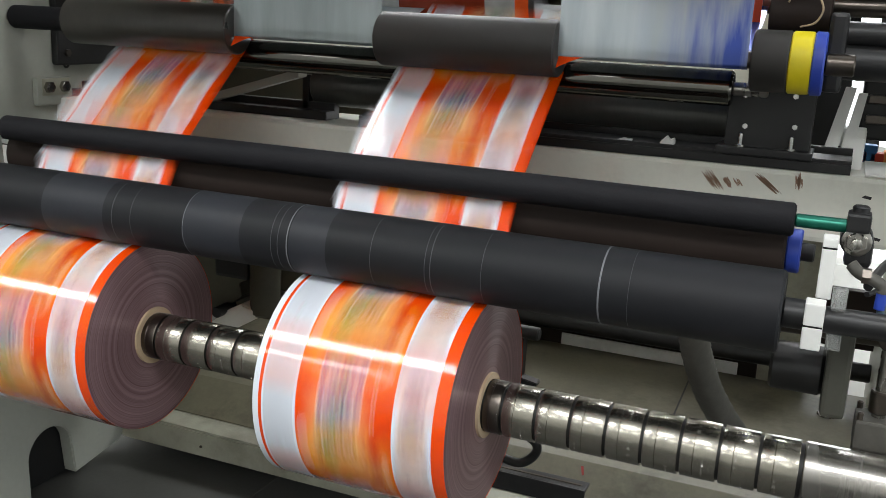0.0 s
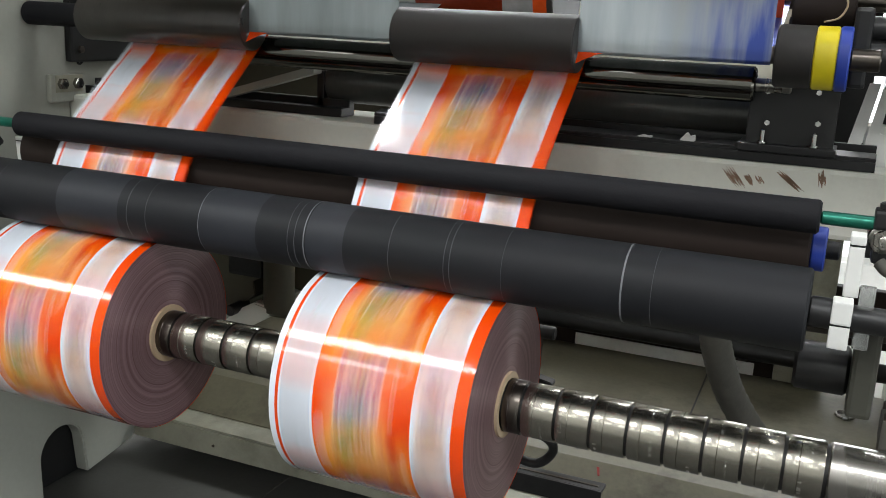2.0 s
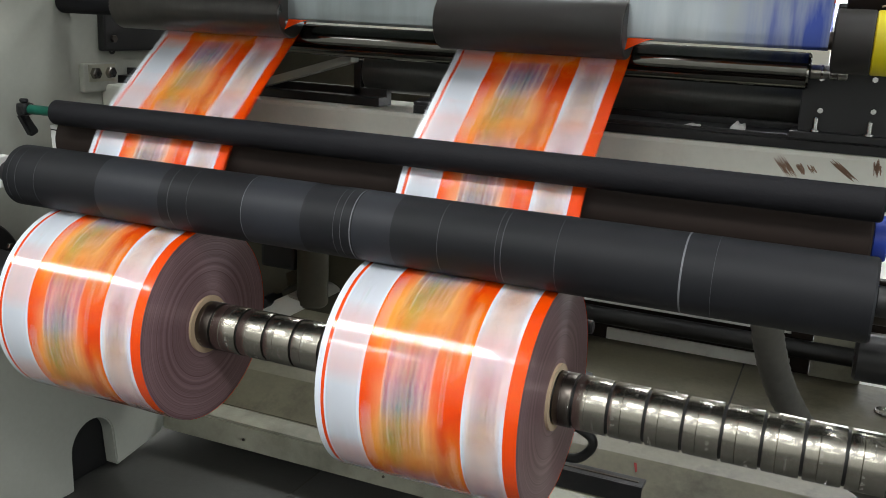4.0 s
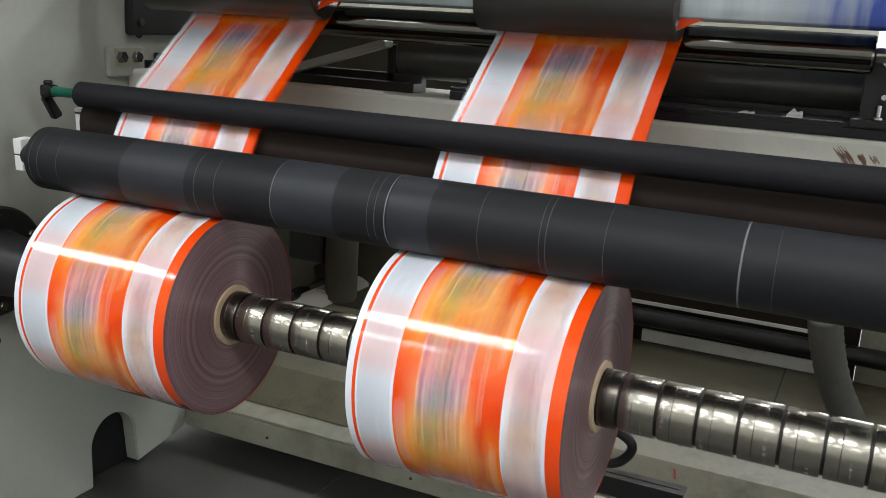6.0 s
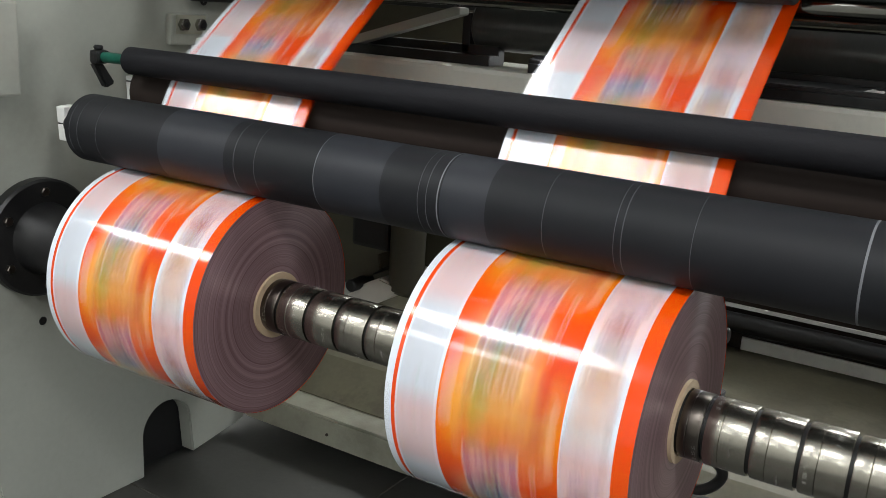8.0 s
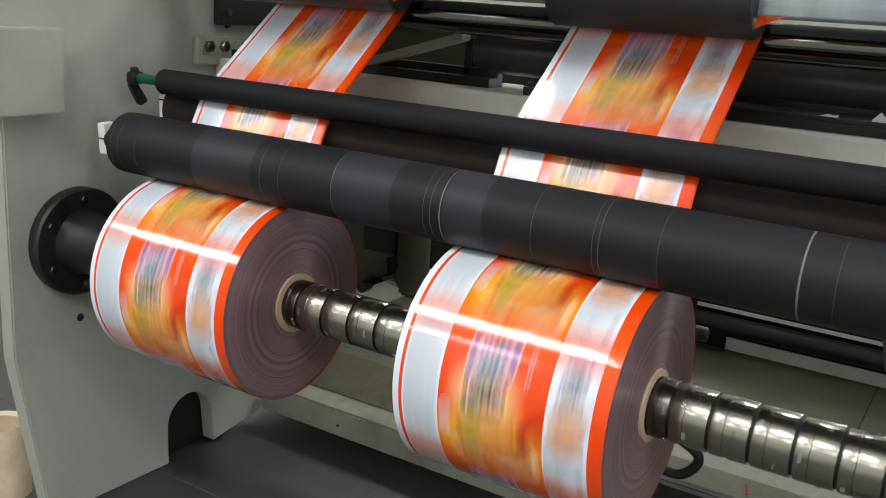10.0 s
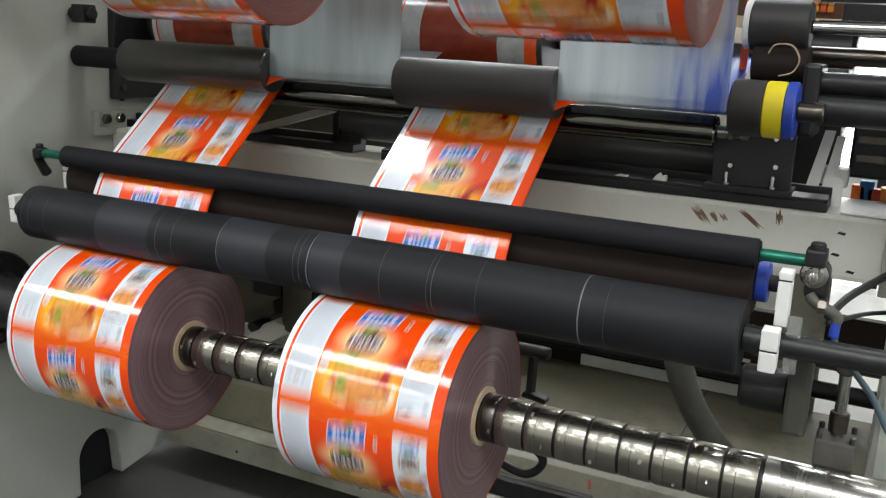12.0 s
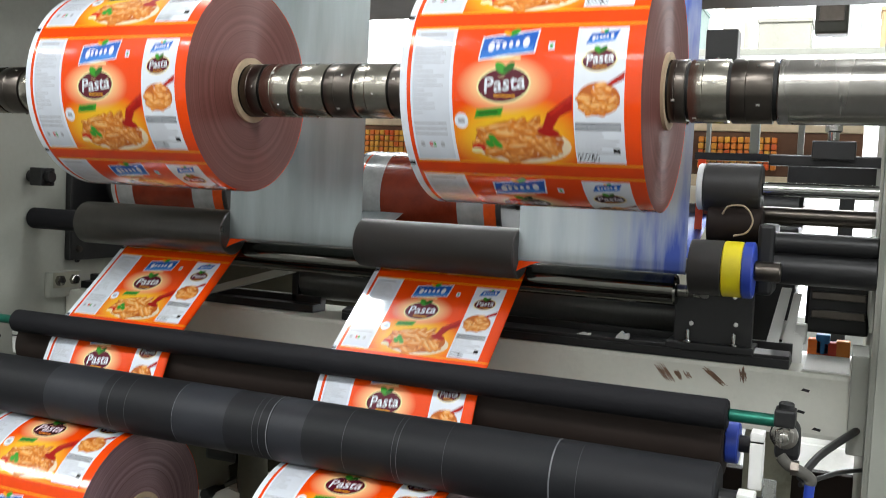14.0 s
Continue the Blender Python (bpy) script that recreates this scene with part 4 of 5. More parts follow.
def winding_shaft(y, z, rings, x_end, label, bright):
    """Friction shaft: steel core with separate slip rings and dark gaps."""
    e = empty("winding_shaft", pose(0, y, z), label, "shaft")
    part("core_shaft", rod(PLATE_X, x_end, 0.0335, seg=64), M_GROOVE, e)
    for k, (x0, x1) in enumerate(rings):
        m = M_RING if k in bright else M_DARKSTEEL
        mid = x0 + (x1 - x0) * 0.36
        rg = part("slip_ring", lathe([(x0 + 0.0015, 0.033), (x0 + 0.0015, 0.0366), (x0 + 0.0025, 0.0372), (mid - 0.0006, 0.0372), (mid, 0.0366), (mid + 0.0006, 0.0372), (x1 - 0.0035, 0.0372), (x1 - 0.0025, 0.0366), (x1 - 0.0025, 0.033)], seg=80), m, e)
        for j in range(5):
            a = j * 2 * math.pi / 5 + k * 0.7
            if j % 2:
                part("ball", lathe([(-0.0022, 0), (-0.0015, 0.0016), (0, 0.0022), (0.0015, 0.0016), (0.0022, 0)], "X", (mid + 0.012, 0.0372 * math.cos(a), 0.0372 * math.sin(a)), 8), M_CHROME, rg)
            else:
                tick = part("tick_mark", box((-0.0022, -0.0009, -0.0003), (0.0022, 0.0009, 0.0003), 0), M_TICK, rg)
                tick.matrix_basis = pose(x0 + 0.008 + 0.006 * j, 0.0372 * math.cos(a), 0.0372 * math.sin(a), math.degrees(a) - 90)
    x0 = rings[-1][1]
    part("plain_end", rod(x0 + 0.002, x_end, 0.0374, seg=80), M_STEEL, e, "plain bright steel shaft end")
    return e


low_rings = [(0.120, 0.148), (0.148, 0.197), (0.197, 0.2455), (0.2455, 0.294), (0.294, 0.3425), (0.3425, 0.391)] + [(0.698, 0.725)] + [(0.725 + 0.0475 * k, 0.725 + 0.0475 * (k + 1)) for k in range(8)]
low_shaft = winding_shaft(LY, LZ, low_rings, 1.42, "bright steel winding shaft with ringed friction sleeves", [k for k in range(15) if k not in (0, 6)])
up_rings = [(-0.33 + 0.05 * k, -0.33 + 0.05 * (k + 1)) for k in range(8)] + [(0.391, 0.423), (0.423, 0.474), (0.474, 0.527), (0.527, 0.571), (0.571, 0.625), (0.625, 0.69), (0.986, 1.009), (1.009, 1.056), (1.056, 1.105)]
up_shaft = winding_shaft(UY, UZ, up_rings, 1.60, "steel winding shaft with dark and bright friction sleeves", (0, 1, 2, 4, 6, 9, 10, 12, 15))
ROLLS += [(low_shaft, 0.0), (up_shaft, 0.0)]

# ---- running webs: quarter-label pieces that follow one another down the sloping span ----
WEB_A = radians(40)
WEB_BEND = Vector((0, 0.098, 0.986))
WEB_DOWN = Vector((0, -0.024, -0.051)).normalized()  # on behind the lay-on roller to the wound roll
BEND_AT = 7.2  # pieces from the top of the loop to the bend
WEB_W = 0.2752
PIECE = LABEL_LEN / 4
N_PIECES = 24
quarters = [label_mesh("web_piece", lambda u, v, k, h=h: (u * WEB_W, (0.25 * h + 0.125 - v) * LABEL_LEN, k * 0.00004), 0.6, 0.25 * h, 0.25 * h + 0.25) for h in range(4)]
WEBS = []
for wx in (-0.168, 0.4142):
    for k in range(N_PIECES):
        ob = part("running_film", quarters[-k % 4], None)
        ob.matrix_basis = pose(wx, 0, 0)
        tagged(ob, "running length of orange pasta packet film", "film", "running film pieces")
        WEBS.append((ob, wx, k))


def web_point(a):
    """The place a metres down the way of the film."""
    b = BEND_AT * PIECE
    if a <= b:
        return WEB_BEND + Vector((0, math.cos(WEB_A), math.sin(WEB_A))) * (b - a)
    return WEB_BEND + WEB_DOWN * (a - b)


def web_pose(wx, k, t, phase):
    """Down the sloping span, on between the two rollers to the wound roll, and back up just behind."""
    s = ((travel(t) - END + phase) * 4 + (N_PIECES - k)) % N_PIECES
    half = N_PIECES / 2
    along = s if s < half else N_PIECES - s
    depth = 0.0 if s < half else 0.004
    if s > N_PIECES - 0.6:
        depth = 0.004 * (N_PIECES - s) / 0.6
    if half <= s < half + 0.6:
        depth = 0.004 * (s - half) / 0.6
    lo, hi = web_point((along + 0.5) * PIECE), web_point((along - 0.5) * PIECE)
    d = (hi - lo).normalized()
    n = Vector((0, -d.z, d.y))
    p = (lo + hi) / 2 - n * depth
    return pose(wx, p.y, p.z, math.degrees(math.atan2(d.z, d.y)))


# ---- fittings at the roller ends ----


def end_fittings():
    c = empty("roller_clamp", pose(0, 0, 0), "black clamp block with a bright nut at the roller end", "clamp")
    part("block", box((1.116, 0.068, 0.99), (1.143, 0.102, 1.014), 0.004), M_BLACK, c)
    part("knob", rod(1.012, 1.022, 0.010, 1.130, 0.085, axis="Z", seg=20), M_BLACK, c)
    part("nut", lathe([(0, 0), (0, 0.0135), (-0.006, 0.0135), (-0.007, 0.012), (-0.007, 0)], "Y", (1.130, 0.08, 0.978), 6), M_STEEL, c)
    part("flange_washer", lathe([(0, 0), (0, 0.0175), (-0.003, 0.0175), (-0.004, 0.016), (-0.004, 0)], "Y", (1.130, 0.081, 0.978), 28), M_STEEL, c)
    part("boss", rod(0.081, 0.12, 0.019, 1.130, 0.978, 0.003, axis="Y", seg=32), M_BLACK, c)
    part("bolt", lathe([(0, 0.0065), (-0.012, 0.0065), (-0.013, 0.005), (-0.013, 0)], "Y", (1.130, 0.074, 0.978), 20), M_STEEL, c)
    part("arm", box((1.118, 0.08, 0.945), (1.15, 0.11, 0.985), 0.008), M_BLACK, c)
    c2 = empty("roller_clamp", pose(0, 0, 0), "black clamp block at the green shaft end beside the frame", "clamp")
    part("block", box((-0.330, 0.072, 0.984), (-0.310, 0.098, 1.006), 0.006), M_BLACK, c2)
    part("knob", rod(1.006, 1.013, 0.0075, -0.322, 0.085, axis="Z", seg=16), M_BLACK, c2)
    part("arm", prism([(0.076, 0.985), (0.094, 0.985), (0.118, 0.952), (0.100, 0.944)], "X", -0.336, -0.322, 0.003), M_BLACK, c2)
    for x0, x1, y, z0, z1, tilt, f in ((1.093, 1.110, 0.03, 0.918, 0.992, 4, 0.84), (1.084, 1.106, -0.005, 0.864, 0.921, 4, 0.5), (-0.2935, -0.2755, -0.002, 0.875, 0.927, 4, 0.5), (-0.294, -0.276, 0.128, 0.925, 0.968, 4, 0.8)):
        b = empty("guide_block", pose((x0 + x1) / 2, y, z0, tilt), "white plastic guide block with a dark joint", "block", "white guide blocks")
        w, h = (x1 - x0) / 2, z1 - z0
        part("lower_half", box((-w, -0.012, 0), (w, 0.012, h * f - 0.001), 0.002), M_WHITEPL, b)
        part("upper_half", box((-w, -0.012, h * f + 0.001), (w, 0.012, h), 0.002), M_WHITEPL, b)
        part("joint", box((-w * 0.95, -0.011, h * f - 0.001), (w * 0.95, 0.011, h * f + 0.001), 0), M_BLACK, b)
    gp, gnt, gb = nodes_of("clear_scratched_plastic")
    gb.inputs["Base Color"].default_value, gb.inputs["Roughness"].default_value = (0.80, 0.82, 0.80, 1), 0.25
    gb.inputs["Transmission Weight"].default_value, gb.inputs["IOR"].default_value = 0.85, 1.3
    g = part("guard_plate", box((1.111, 0.012, 0.858), (1.128, 0.018, 0.935), 0.002), gp)
    tagged(g, "small clear plastic guard plate beside the white blocks", "guard")
    part("mount", box((1.113, 0.0185, 0.885), (1.126, 0.03, 0.900), 0.001), M_STEEL, g)
    arm = empty("lever_mechanism", pose(0, 0, 0), "black lever arm carrying the lay-on roller", "arm")
    part("tube", rod(1.10, 1.236, 0.016, 0.02, 0.893), M_BLACK, arm)
    part("lever", box((1.116, 0.06, 0.755), (1.146, 0.11, 0.88), 0.006), M_LEVER, arm)
    part("block", rod(1.05, 1.116, 0.032, 0.12, 0.795, 0.004), M_BLACK, arm)
    part("tube", rod(1.05, 1.231, 0.014, 0.20, 0.83), M_DARKSTEEL, arm)
    cyl = empty("air_cylinder", pose(1.186, 0.10, 0.0), "grey pneumatic cylinder with fittings and hoses", "cylinder")
    part("rod", rod(0.75, 0.86, 0.008, axis="Z", seg=20), M_STEEL, cyl)
    part("rod_eye", rod(-0.012, 0.012, 0.016, 0, 0.86, axis="Y", seg=24), M_DARKSTEEL, cyl)
    part("collar", rod(0.76, 0.79, 0.013, axis="Z", seg=24), M_DARKSTEEL, cyl)
    part("head", box((-0.026, -0.026, 0.715), (0.026, 0.026, 0.755), 0.004), M_HOSE, cyl)
    part("barrel", rod(0.56, 0.715, 0.022, axis="Z", seg=32), M_HOSE, cyl)
    for sx in (-0.021, 0.021):
        for sy in (-0.021, 0.021):
            part("tie_rod", rod(0.55, 0.765, 0.004, sx, sy, axis="Z", seg=10), M_DARKSTEEL, cyl)
    part("air_hose", tube_along([(-0.021, -0.04, 0.908), (-0.016, -0.04, 0.894), (0.0, -0.04, 0.874), (0.034, -0.04, 0.835), (0.051, -0.04, 0.807), (0.082, -0.04, 0.74), (0.095, -0.03, 0.60)], 0.0045, 10), M_AIRHOSE, cyl, "blue-grey air hose")
    part("hose_fitting", tube_along([(-0.058, -0.03, 0.952), (-0.048, -0.036, 0.944), (-0.030, -0.04, 0.938), (-0.020, -0.04, 0.931), (-0.020, -0.04, 0.924)], 0.0075, 12), M_HOSE, cyl, "pale grey elbow fitting")
    part("fitting_nut", lathe([(-0.005, 0), (-0.005, 0.010), (0.005, 0.010), (0.005, 0)], "X", (-0.040, -0.038, 0.942), 6), M_DARKSTEEL, cyl)
    part("cable", tube_along([(-0.034, 0.02, 0.915), (-0.014, 0.10, 0.928), (0.018, 0.20, 0.936), (0.06, 0.32, 0.945)], 0.006, 8), M_BLACK, cyl)
    part("cable", tube_along([(-0.034, 0.02, 0.905), (0.0, 0.09, 0.905), (0.02, 0.2, 0.885), (0.064, 0.3, 0.87)], 0.0035, 8), M_BLACK, cyl)
    part("hose_connector", tube_along([(-0.020, -0.04, 0.926), (-0.0205, -0.04, 0.916), (-0.021, -0.04, 0.904)], 0.0066, 12), M_BLUE, cyl, "bright blue push-in connector")
    h = part("suction_hose", tube_along([(0.932, 0.22, 0.80), (0.942, 0.25, 0.74), (0.965, 0.30, 0.66), (1.015, 0.38, 0.56), (1.10, 0.46, 0.47), (1.165, 0.52, 0.41), (1.195, 0.60, 0.355), (1.20, 0.68, 0.345)], 0.022, 18, ribs=0.05), M_HOSE)
    tagged(h, "ribbed grey flexible hose below the rollers", "hose")
    # small dark things under the rollers
    d = empty("drive_housing", pose(0, 0, 0), "dark olive drive housing with a round column behind the rolls", "housing")
    part("column", rod(0.60, 0.90, 0.032, 0.045, 0.45, 0.006, axis="Z", seg=32), M_KHAKI, d)
    part("block", box((-0.075, 0.44, 0.668), (0.008, 0.50, 0.86), 0.008), M_BLACK, d)
    part("cover", box((PLATE_X, 0.56, 0.545), (0.14, 0.60, 0.86), 0.006), M_KHAKI, d)
    part("ledge", prism([(-0.10, 0.597), (-0.09, 0.615), (-0.012, 0.662), (-0.006, 0.634), (-0.03, 0.615)], "Y", 0.44, 0.56, 0.002), M_KHAKI, d)
    part("pin", rod(0.40, 0.46, 0.012, -0.043, 0.603, 0.002, axis="Y", seg=20), M_BLACK, d)
    l = part("support_foot", prism([(-0.085, 0.560), (-0.022, 0.560), (0.052, 0.606), (0.036, 0.618), (0.006, 0.624), (-0.03, 0.605)], "Y", 0.42, 0.5605, 0.004), M_BEAM)
    tagged(l, "cream cast support foot behind the film rolls", "bracket")
    cr = empty("crank_lever", pose(0, 0, 0), "dark cranked steel lever under the lay-on roller", "lever")
    part("pivot", rod(0.425, 0.588, 0.014, 0.62, 0.602, 0.003), M_GROOVE, cr)
    part("arm", prism([(0.575, 0.605), (0.605, 0.595), (0.60, 0.515), (0.568, 0.525)], "X", 0.556, 0.568, 0.002), M_GROOVE, cr)
    part("toe", prism([(0.545, 0.512), (0.60, 0.504), (0.602, 0.515), (0.55, 0.524)], "Y", 0.572, 0.600, 0.002), M_GROOVE, cr)
    part("stand", box((0.395, 0.605, 0.320), (0.425, 0.635, 0.61), 0.003), M_BLACK, cr)
    t = part("loose_cable", tube_along([(0.50, 0.46, 0.430), (0.565, 0.45, 0.408), (0.615, 0.45, 0.400), (0.645, 0.45, 0.425), (0.645, 0.44, 0.455), (0.60, 0.44, 0.475)], 0.009, 12), M_BLACK)
    tagged(t, "black cable end under the shaft", "cable")
    r = empty("floor_rail", pose(0, 0, 0), "black slotted steel rail under the shaft", "rail")
    part("web_plate", box((0.50, 0.452, 0.335), (0.745, 0.456, 0.372), 0.001), M_BLACK, r)
    part("top_flange", box((0.50, 0.456, 0.366), (0.745, 0.490, 0.372), 0.001), M_BLACK, r)
    part("slot_line", box((0.51, 0.468, 0.3722), (0.735, 0.474, 0.3732), 0.0), M_DARKSTEEL, r)
    part("end_post", box((0.49, 0.44, FLOOR), (0.512, 0.50, 0.400), 0.003), M_BLACK, r)


end_fittings()


def paper_tube():
    t = part("card_tube", lathe([(FLOOR, 0.052), (0.31, 0.052), (0.316, 0.049), (0.31, 0.04), (FLOOR, 0.04)], "Z", (-0.56, -0.05, 0), 40), M_BEIGE)
    tagged(t, "beige cardboard tube standing beside the frame", "tube")


paper_tube()


# ---- behind the machine ----


def reel_mat():
    m, nt, bsdf = nodes_of("reel_orange_and_tan")
    inf, rp = nt.nodes.new("ShaderNodeObjectInfo"), nt.nodes.new("ShaderNodeValToRGB")
    rp.color_ramp.elements[0].color, rp.color_ramp.elements[1].color = (*srgb("D2551A"), 1), (*srgb("E0A83C"), 1)
    nt.links.new(inf.outputs["Random"], rp.inputs[0])
    nt.links.new(rp.outputs[0], bsdf.inputs["Base Color"])
    bsdf.inputs["Roughness"].default_value = 0.35
    return m


def behind():
    rr = LABEL_LEN * 3 / (2 * math.pi)
    bands = [(0.0, 0.035, "B5B5B2"), (0.035, 0.05, "C8401A"), (0.05, 0.20, "9A9A98"), (0.20, 0.74, "702A18"), (0.74, 0.92, "8A8A88"), (0.92, 1.0, "C04A1C")]
    bands = [(a, b, mat("lacquered_film_back", srgb(k), 0.2, vary=0.25, scale=30.0, bump=0.0)) for a, b, k in bands]
    for x0 in (-0.33, 0.285):
        s = empty("transfer_roller", pose(x0, 0.5, 1.262), "transfer roller wrapped in dark red and grey backed film", "roller", "transfer rollers")
        part("roller_body", rod(-0.01, 0.31, rr - 0.0006, seg=64), M_SLEEVE, s)
        part("journal", rod(-0.073 if x0 < 0 else -0.315, -0.01, 0.05 if x0 < 0 else 0.015, seg=32), M_BLACK, s)
        part("journal", rod(0.31, 0.32 if x0 < 0 else 0.947, 0.015, seg=24), M_DARKSTEEL, s)
        for a, b, m in bands:
            part("film_band", lathe([(a * 0.30, rr), (b * 0.30, rr)], seg=64), m, s)
    rk = empty("stock_rack", pose(0.2, 1.6, 0), "far rack filled with small orange film reels", "rack")
    part("board", box((-1.0, 0.05, 1.36), (1.0, 0.09, 1.485), 0.002), mat("brown_rack_board", srgb("5A3A24"), 0.7, vary=0.25, scale=20.0), rk)
    part("top_rail", box((-1.0, 0.045, 1.486), (1.0, 0.09, 1.56), 0.002), M_BEIGE, rk, "beige top rail")
    part("bottom_rail", box((-1.0, 0.045, 1.325), (1.0, 0.09, 1.359), 0.002), M_BEIGE, rk, "beige bottom rail")
    for lx in (-0.99, 0.95):
        part("leg", box((lx, 0.05, FLOOR), (lx + 0.04, 0.09, 1.36), 0.002), M_BLACK, rk)
    me = None
    for i in [k for k in range(106) if 20 < k < 36 or 83 < k < 92 or 92 < k < 96]:
        for j in range(5):
            if me is None:
                me = mesh_of("reel", box((-0.0075, -0.02, -0.0085), (0.0075, 0.0, 0.0085), 0.003), reel_mat())
            o = part("reel", me, None, rk)
            o.matrix_basis = pose(-0.99 + i * 0.0185, 0.05, 1.385 + j * 0.019)
    cb = part("cabinet", box((-1.4, 1.9, FLOOR), (0.9, 2.0, 1.33), 0.004), M_BEAM)
    tagged(cb, "pale cream machine cabinet on the hall floor", "cabinet")
    sb = empty("shaft_stub", pose(PLATE_X, 0.253, 1.268), "black stub with a square nut fixed to the side frame", "bar")
    part("stub", rod(0, 0.062, 0.013, seg=24), M_BLACK, sb)
    part("square_nut", box((0.018, -0.019, -0.019), (0.05, 0.019, 0.019), 0.003), M_BLACK, sb)
    # the soft shadow round the sleeve's left end, made as a black plate
    bh = empty("shade_plate", pose(PLATE_X, 0, 0), "black bolted plate standing for the shade inside the side frame", "bearing")
    part("plate", box((0, 0.35, 1.085), (0.018, 0.66, 1.40), 0.006), M_BLACK, bh)
    for by, bz in ((0.375, 1.11), (0.375, 1.37), (0.635, 1.37)):
        part("bolt", hexbolt((0.018, by, bz), "X", 0.008, 0.006), M_DARKSTEEL, bh)
    hood = part("machine_hood", box((PLATE_X, 0.42, 1.66), (1.232, 0.72, 1.74), 0.006), M_BLACK)
    # unseen covers, added to shade the upper part of the left side frame
    part("end_cover", box((PLATE_X, -0.42, 1.72), (-0.06, 0.419, 1.80), 0.006), M_BLACK, hood)
    part("end_cover", box((PLATE_X, 0.7205, 1.66), (-0.06, 0.95, 1.80), 0.006), M_BLACK, hood)
    tagged(hood, "dark steel hood across the top of the machine", "hood")
    # added plate that keeps the gap behind the left web dark
    rs = part("rear_shield", box((PLATE_X, 0.76, 0.88), (0.22, 0.78, 1.14), 0.003), M_KHAKI)
    part("stiffener", box((PLATE_X, 0.745, 1.10), (0.22, 0.7595, 1.12), 0.002), M_BLACK, rs)
    tagged(rs, "dark khaki plate added to darken the gap behind the cross beam", "panel")
    dk = empty("drive_unit", pose(0, 0, 0), "black drive unit between the side frames", "machine part")
    part("upper_box", box((1.065, 0.78, 1.30), (1.232, 0.95, 1.37), 0.006), M_BLACK, dk)
    part("motor", rod(0.985, 1.10, 0.05, 0.80, 1.27, 0.008), M_BLACK, dk)
    part("lower_box", box((1.12, 0.70, 1.04), (1.232, 0.86, 1.20), 0.006), M_BLACK, dk)
    part("lower_box", box((0.95, 0.66, 0.93), (1.10, 0.80, 1.24), 0.006), M_BLACK, dk)
    part("fin_plate", box((1.13, 0.69, 1.105), (1.225, 0.70, 1.12), 0.002), M_DARKSTEEL, dk)
    part("fin_plate", box((1.13, 0.69, 1.07), (1.225, 0.70, 1.085), 0.002), M_DARKSTEEL, dk)
    pl = part("pillow_block", box((1.06, 0.30, 1.14), (1.085, 0.40, 1.25), 0.006), M_BLACK)
    tagged(pl, "black pillow block beside the deflector roller", "bearing")
    sl = part("dark_roller", rod(0.975, 1.06, 0.030, 0.37, 1.245), M_BROWN)
    tagged(sl, "short brown-black roller under the slitter roller", "roller")
    wh = part("junction_box", box((1.082, 0.52, 1.045), (1.115, 0.56, 1.075), 0.003), M_WHITEPL)
    tagged(wh, "small white junction box on the beam", "box")
    for nx, nz, key in ((1.135, 0.99, "FF7A2A"), (1.165, 0.985, "C9402A"), (1.15, 1.0, "2E6FA8"), (1.19, 0.99, "E0883A")):
        o = part("parts_bin", box((nx - 0.014, 0.9, nz - 0.03), (nx + 0.014, 0.93, nz + 0.012), 0.003), mat("bin_plastic", srgb(key), 0.5))
        tagged(o, "small coloured plastic bin on the machine ledge", "bin")
    ledge = part("machine_ledge", box((1.0, 0.86, 0.93), (1.232, 1.0, 0.96), 0.003), M_WHITEPL)
    tagged(ledge, "pale ledge between the side frames", "ledge")
    # added white block, sloped to give the sunlit brightness of the gaps
    ct = part("white_carton", prism([(1.25, FLOOR), (1.25, 0.33), (1.62, 0.62), (2.6, 0.64), (2.6, FLOOR)], "X", 1.0, 1.75, 0.02), M_WHITEPL)
    tagged(ct, "white sloping block added for the daylight brightness behind the machine", "carton")
    rr_ = part("rear_rail", box((0.981, 1.2, 0.50), (1.232, 1.23, 0.64), 0.003), M_BROWN)
    tagged(rr_, "dark olive rear rail fixed to the side frame", "rail")
    rc = part("rear_cover", box((0.981, 1.195, 0.36), (1.095, 1.199, 0.80), 0.0), M_LOW)
    tagged(rc, "dull olive rear cover plate of the machine", "cover")
    fs = part("film_strip", box((0.945, 0.42, 1.222), (0.957, 0.424, 1.352), 0.0), mat("orange_film_edge", srgb("F0501A"), 0.3, vary=0.1, scale=20.0))
    tagged(fs, "narrow orange film trim strip beside the slitter roller", "film")
    jb = part("junction_box", box((1.096, 0.50, 1.044), (1.132, 0.54, 1.076), 0.003), M_WHITEPL)
    tagged(jb, "white plastic junction box behind the rail", "box")
    g = empty("upper_crossbar", pose(0, 0, 0), "cream painted upper cross bar with a hanging sensor box", "bar")
    part("bar", box((PLATE_X, 1.3, 1.79), (1.232, 1.36, 1.85), 0.004), M_BEAM, g)
    sensor = part("sensor_box", box((1.07, 1.30, 1.705), (1.147, 1.36, 1.789), 0.006), M_LEVER, g, "grey sensor box")
    part("sensor_window", box((1.08, 1.297, 1.735), (1.137, 1.2995, 1.775), 0.001), M_DARKSTEEL, sensor)
    st = empty("hanger_stand", pose(0, 0, 0), "grey painted upright stays on a dark rail", "stand")
    part("rail", box((0.86, 0.92, 1.372), (1.232, 0.96, 1.388), 0.002), M_BLACK, st)
    for x0, x1 in ((0.880, 0.889), (0.973, 0.993), (1.071, 1.084)):
        part("stay", box((x0, 0.93, 1.3885), (x1, 0.95, 1.47), 0.002), M_FRAME, st)
    sh = empty("far_shelf", pose(0, 3.6, 0), "pale steel shelf before the hall windows", "shelf")
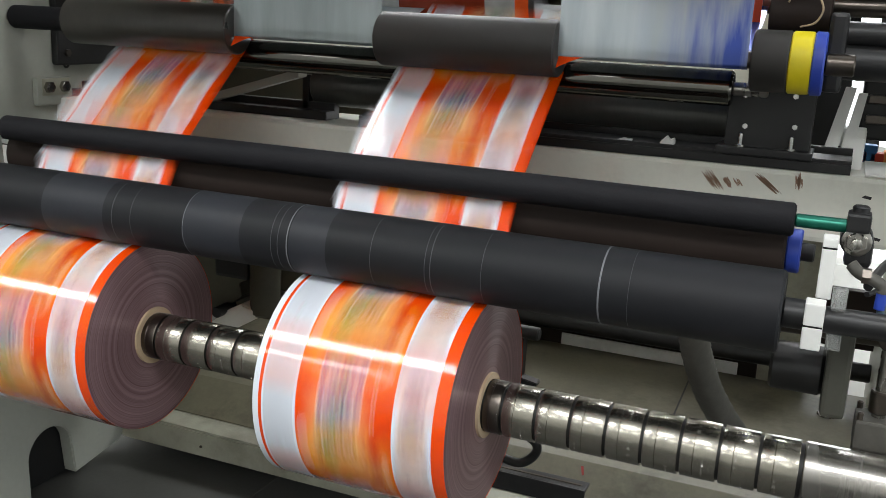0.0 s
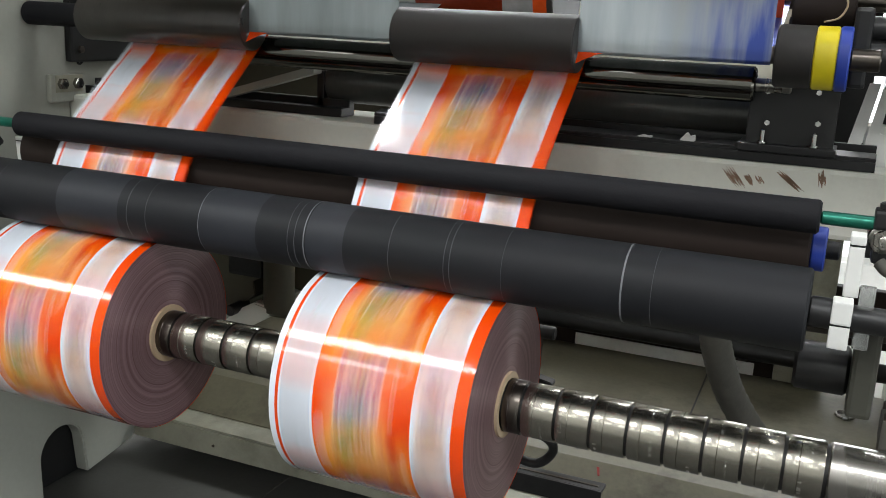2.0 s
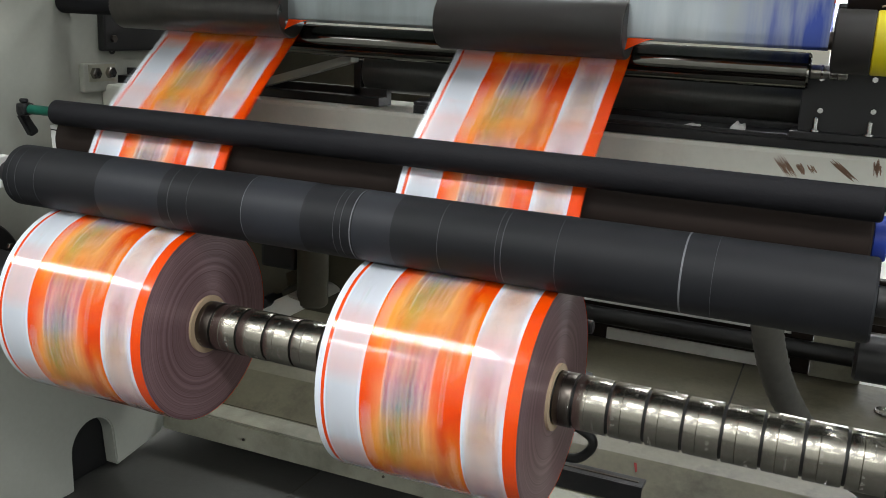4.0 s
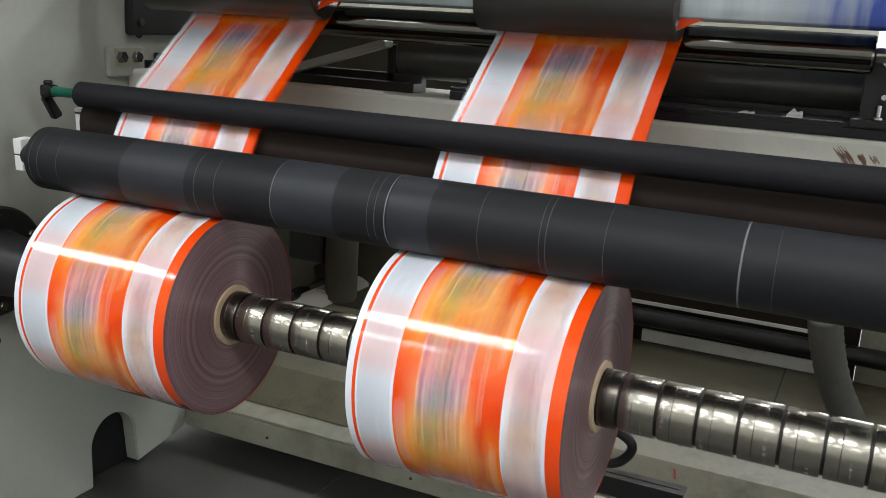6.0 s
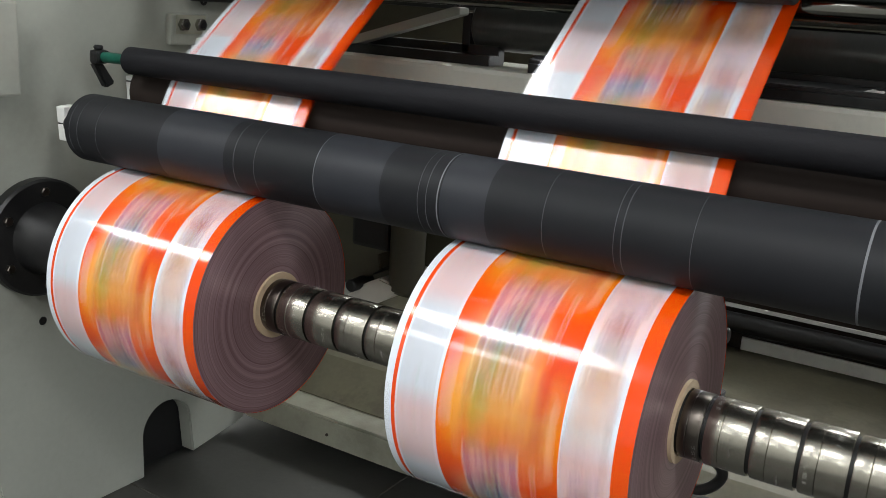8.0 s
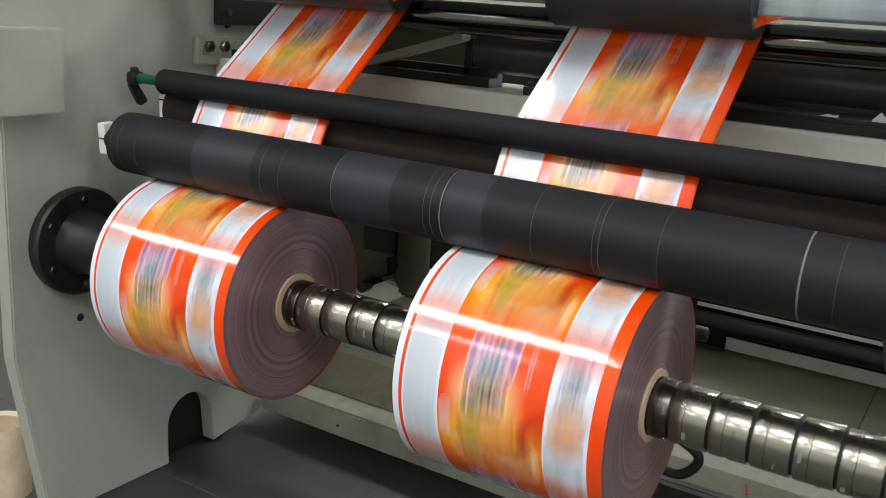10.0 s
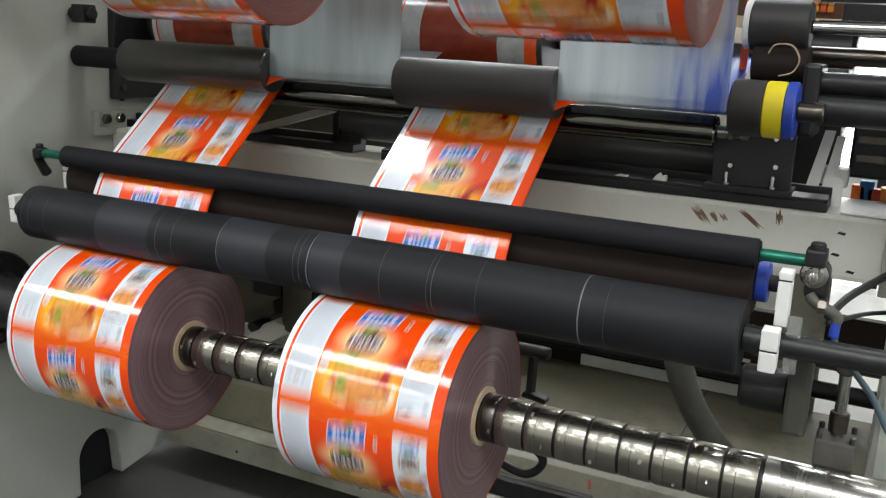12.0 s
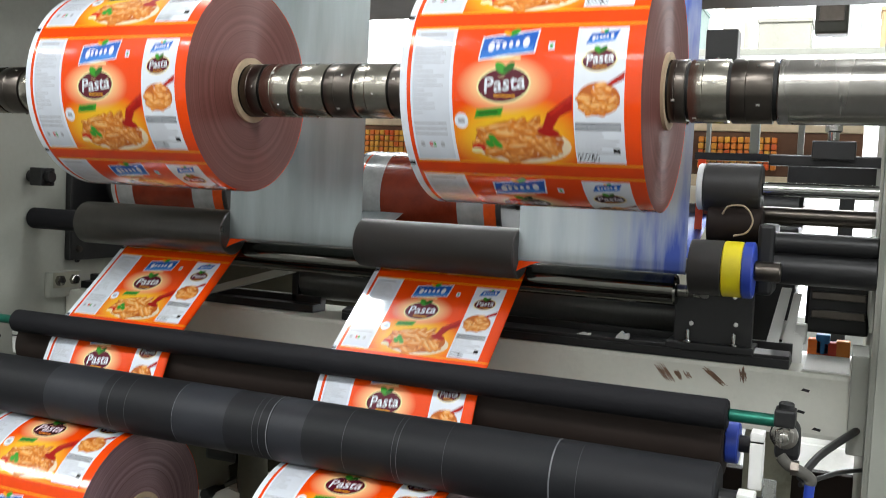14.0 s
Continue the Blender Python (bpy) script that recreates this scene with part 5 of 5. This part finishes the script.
    part("board", box((0.05, -0.25, 1.955), (1.75, 0.25, 1.985), 0.003), M_FRAME, sh)
    part("upper_board", box((0.05, -0.25, 2.42), (1.75, 0.25, 2.45), 0.003), M_FRAME, sh)
    for lx in (0.05, 1.70):
        for ly in (-0.25, 0.21):
            part("leg", box((lx, ly, FLOOR), (lx + 0.04, ly + 0.04, 2.45), 0.002), M_FRAME, sh)
    for x0, x1, h, key, lab in ((0.30, 0.46, 0.20, "8FA9A4", "pale teal plastic crate"), (0.56, 0.66, 0.27, "C9C4B4", "cream cardboard box"), (0.72, 0.95, 0.13, "A8A79C", "grey cardboard box"), (1.04, 1.16, 0.24, "B9C2BE", "pale grey carton"), (1.24, 1.42, 0.17, "C4A37C", "brown cardboard box")):
        c = empty("shelf_box", pose((x0 + x1) / 2, 3.55, 1.985), lab + " on the far shelf", "box")
        w = (x1 - x0) / 2
        m = mat("shelf_box_skin", srgb(key), 0.6, vary=0.15, scale=8.0)
        part("body", box((-w, -0.12, 0), (w, 0.12, h), 0.006), m, c)
        part("lid", box((-w - 0.006, -0.126, h + 0.0005), (w + 0.006, 0.126, h + 0.02), 0.003), m, c)
    u = part("control_box", box((0.715, 1.92, 1.33), (0.815, 2.0, 1.83), 0.006), M_BLACK)
    tagged(u, "dark control box standing on the cabinet", "box")


behind()


# ---- motion ----


def motions():
    frames = [i / FPS for i in range(14 * FPS + 1)]
    for e, phase in ROLLS:
        p = e.matrix_basis.translation.copy()
        walk(e, [(t, pose(p.x, p.y, p.z, 72 * (travel(t) - END + PHASES.get(e.name, phase)))) for t in frames])
    for e, r, sign in SPIN:
        p = e.matrix_basis.translation.copy()
        turn, rows = 0.0, []
        for i, t in enumerate(frames):
            if i:
                turn += min(80.0, math.degrees(LABEL_LEN / r) * (travel(t) - travel(frames[i - 1])))
            rows.append((t, pose(p.x, p.y, p.z, -sign * turn)))
        walk(e, rows)
    for ob, wx, k in WEBS:
        walk(ob, [(t, web_pose(wx, k, t, WEB_PHASE)) for t in frames])


PHASES = {"film_roll": -0.334, "film_roll.001": -0.334, "film_roll.002": -0.312, "film_roll.003": -0.312}
WEB_PHASE = -0.185
motions()
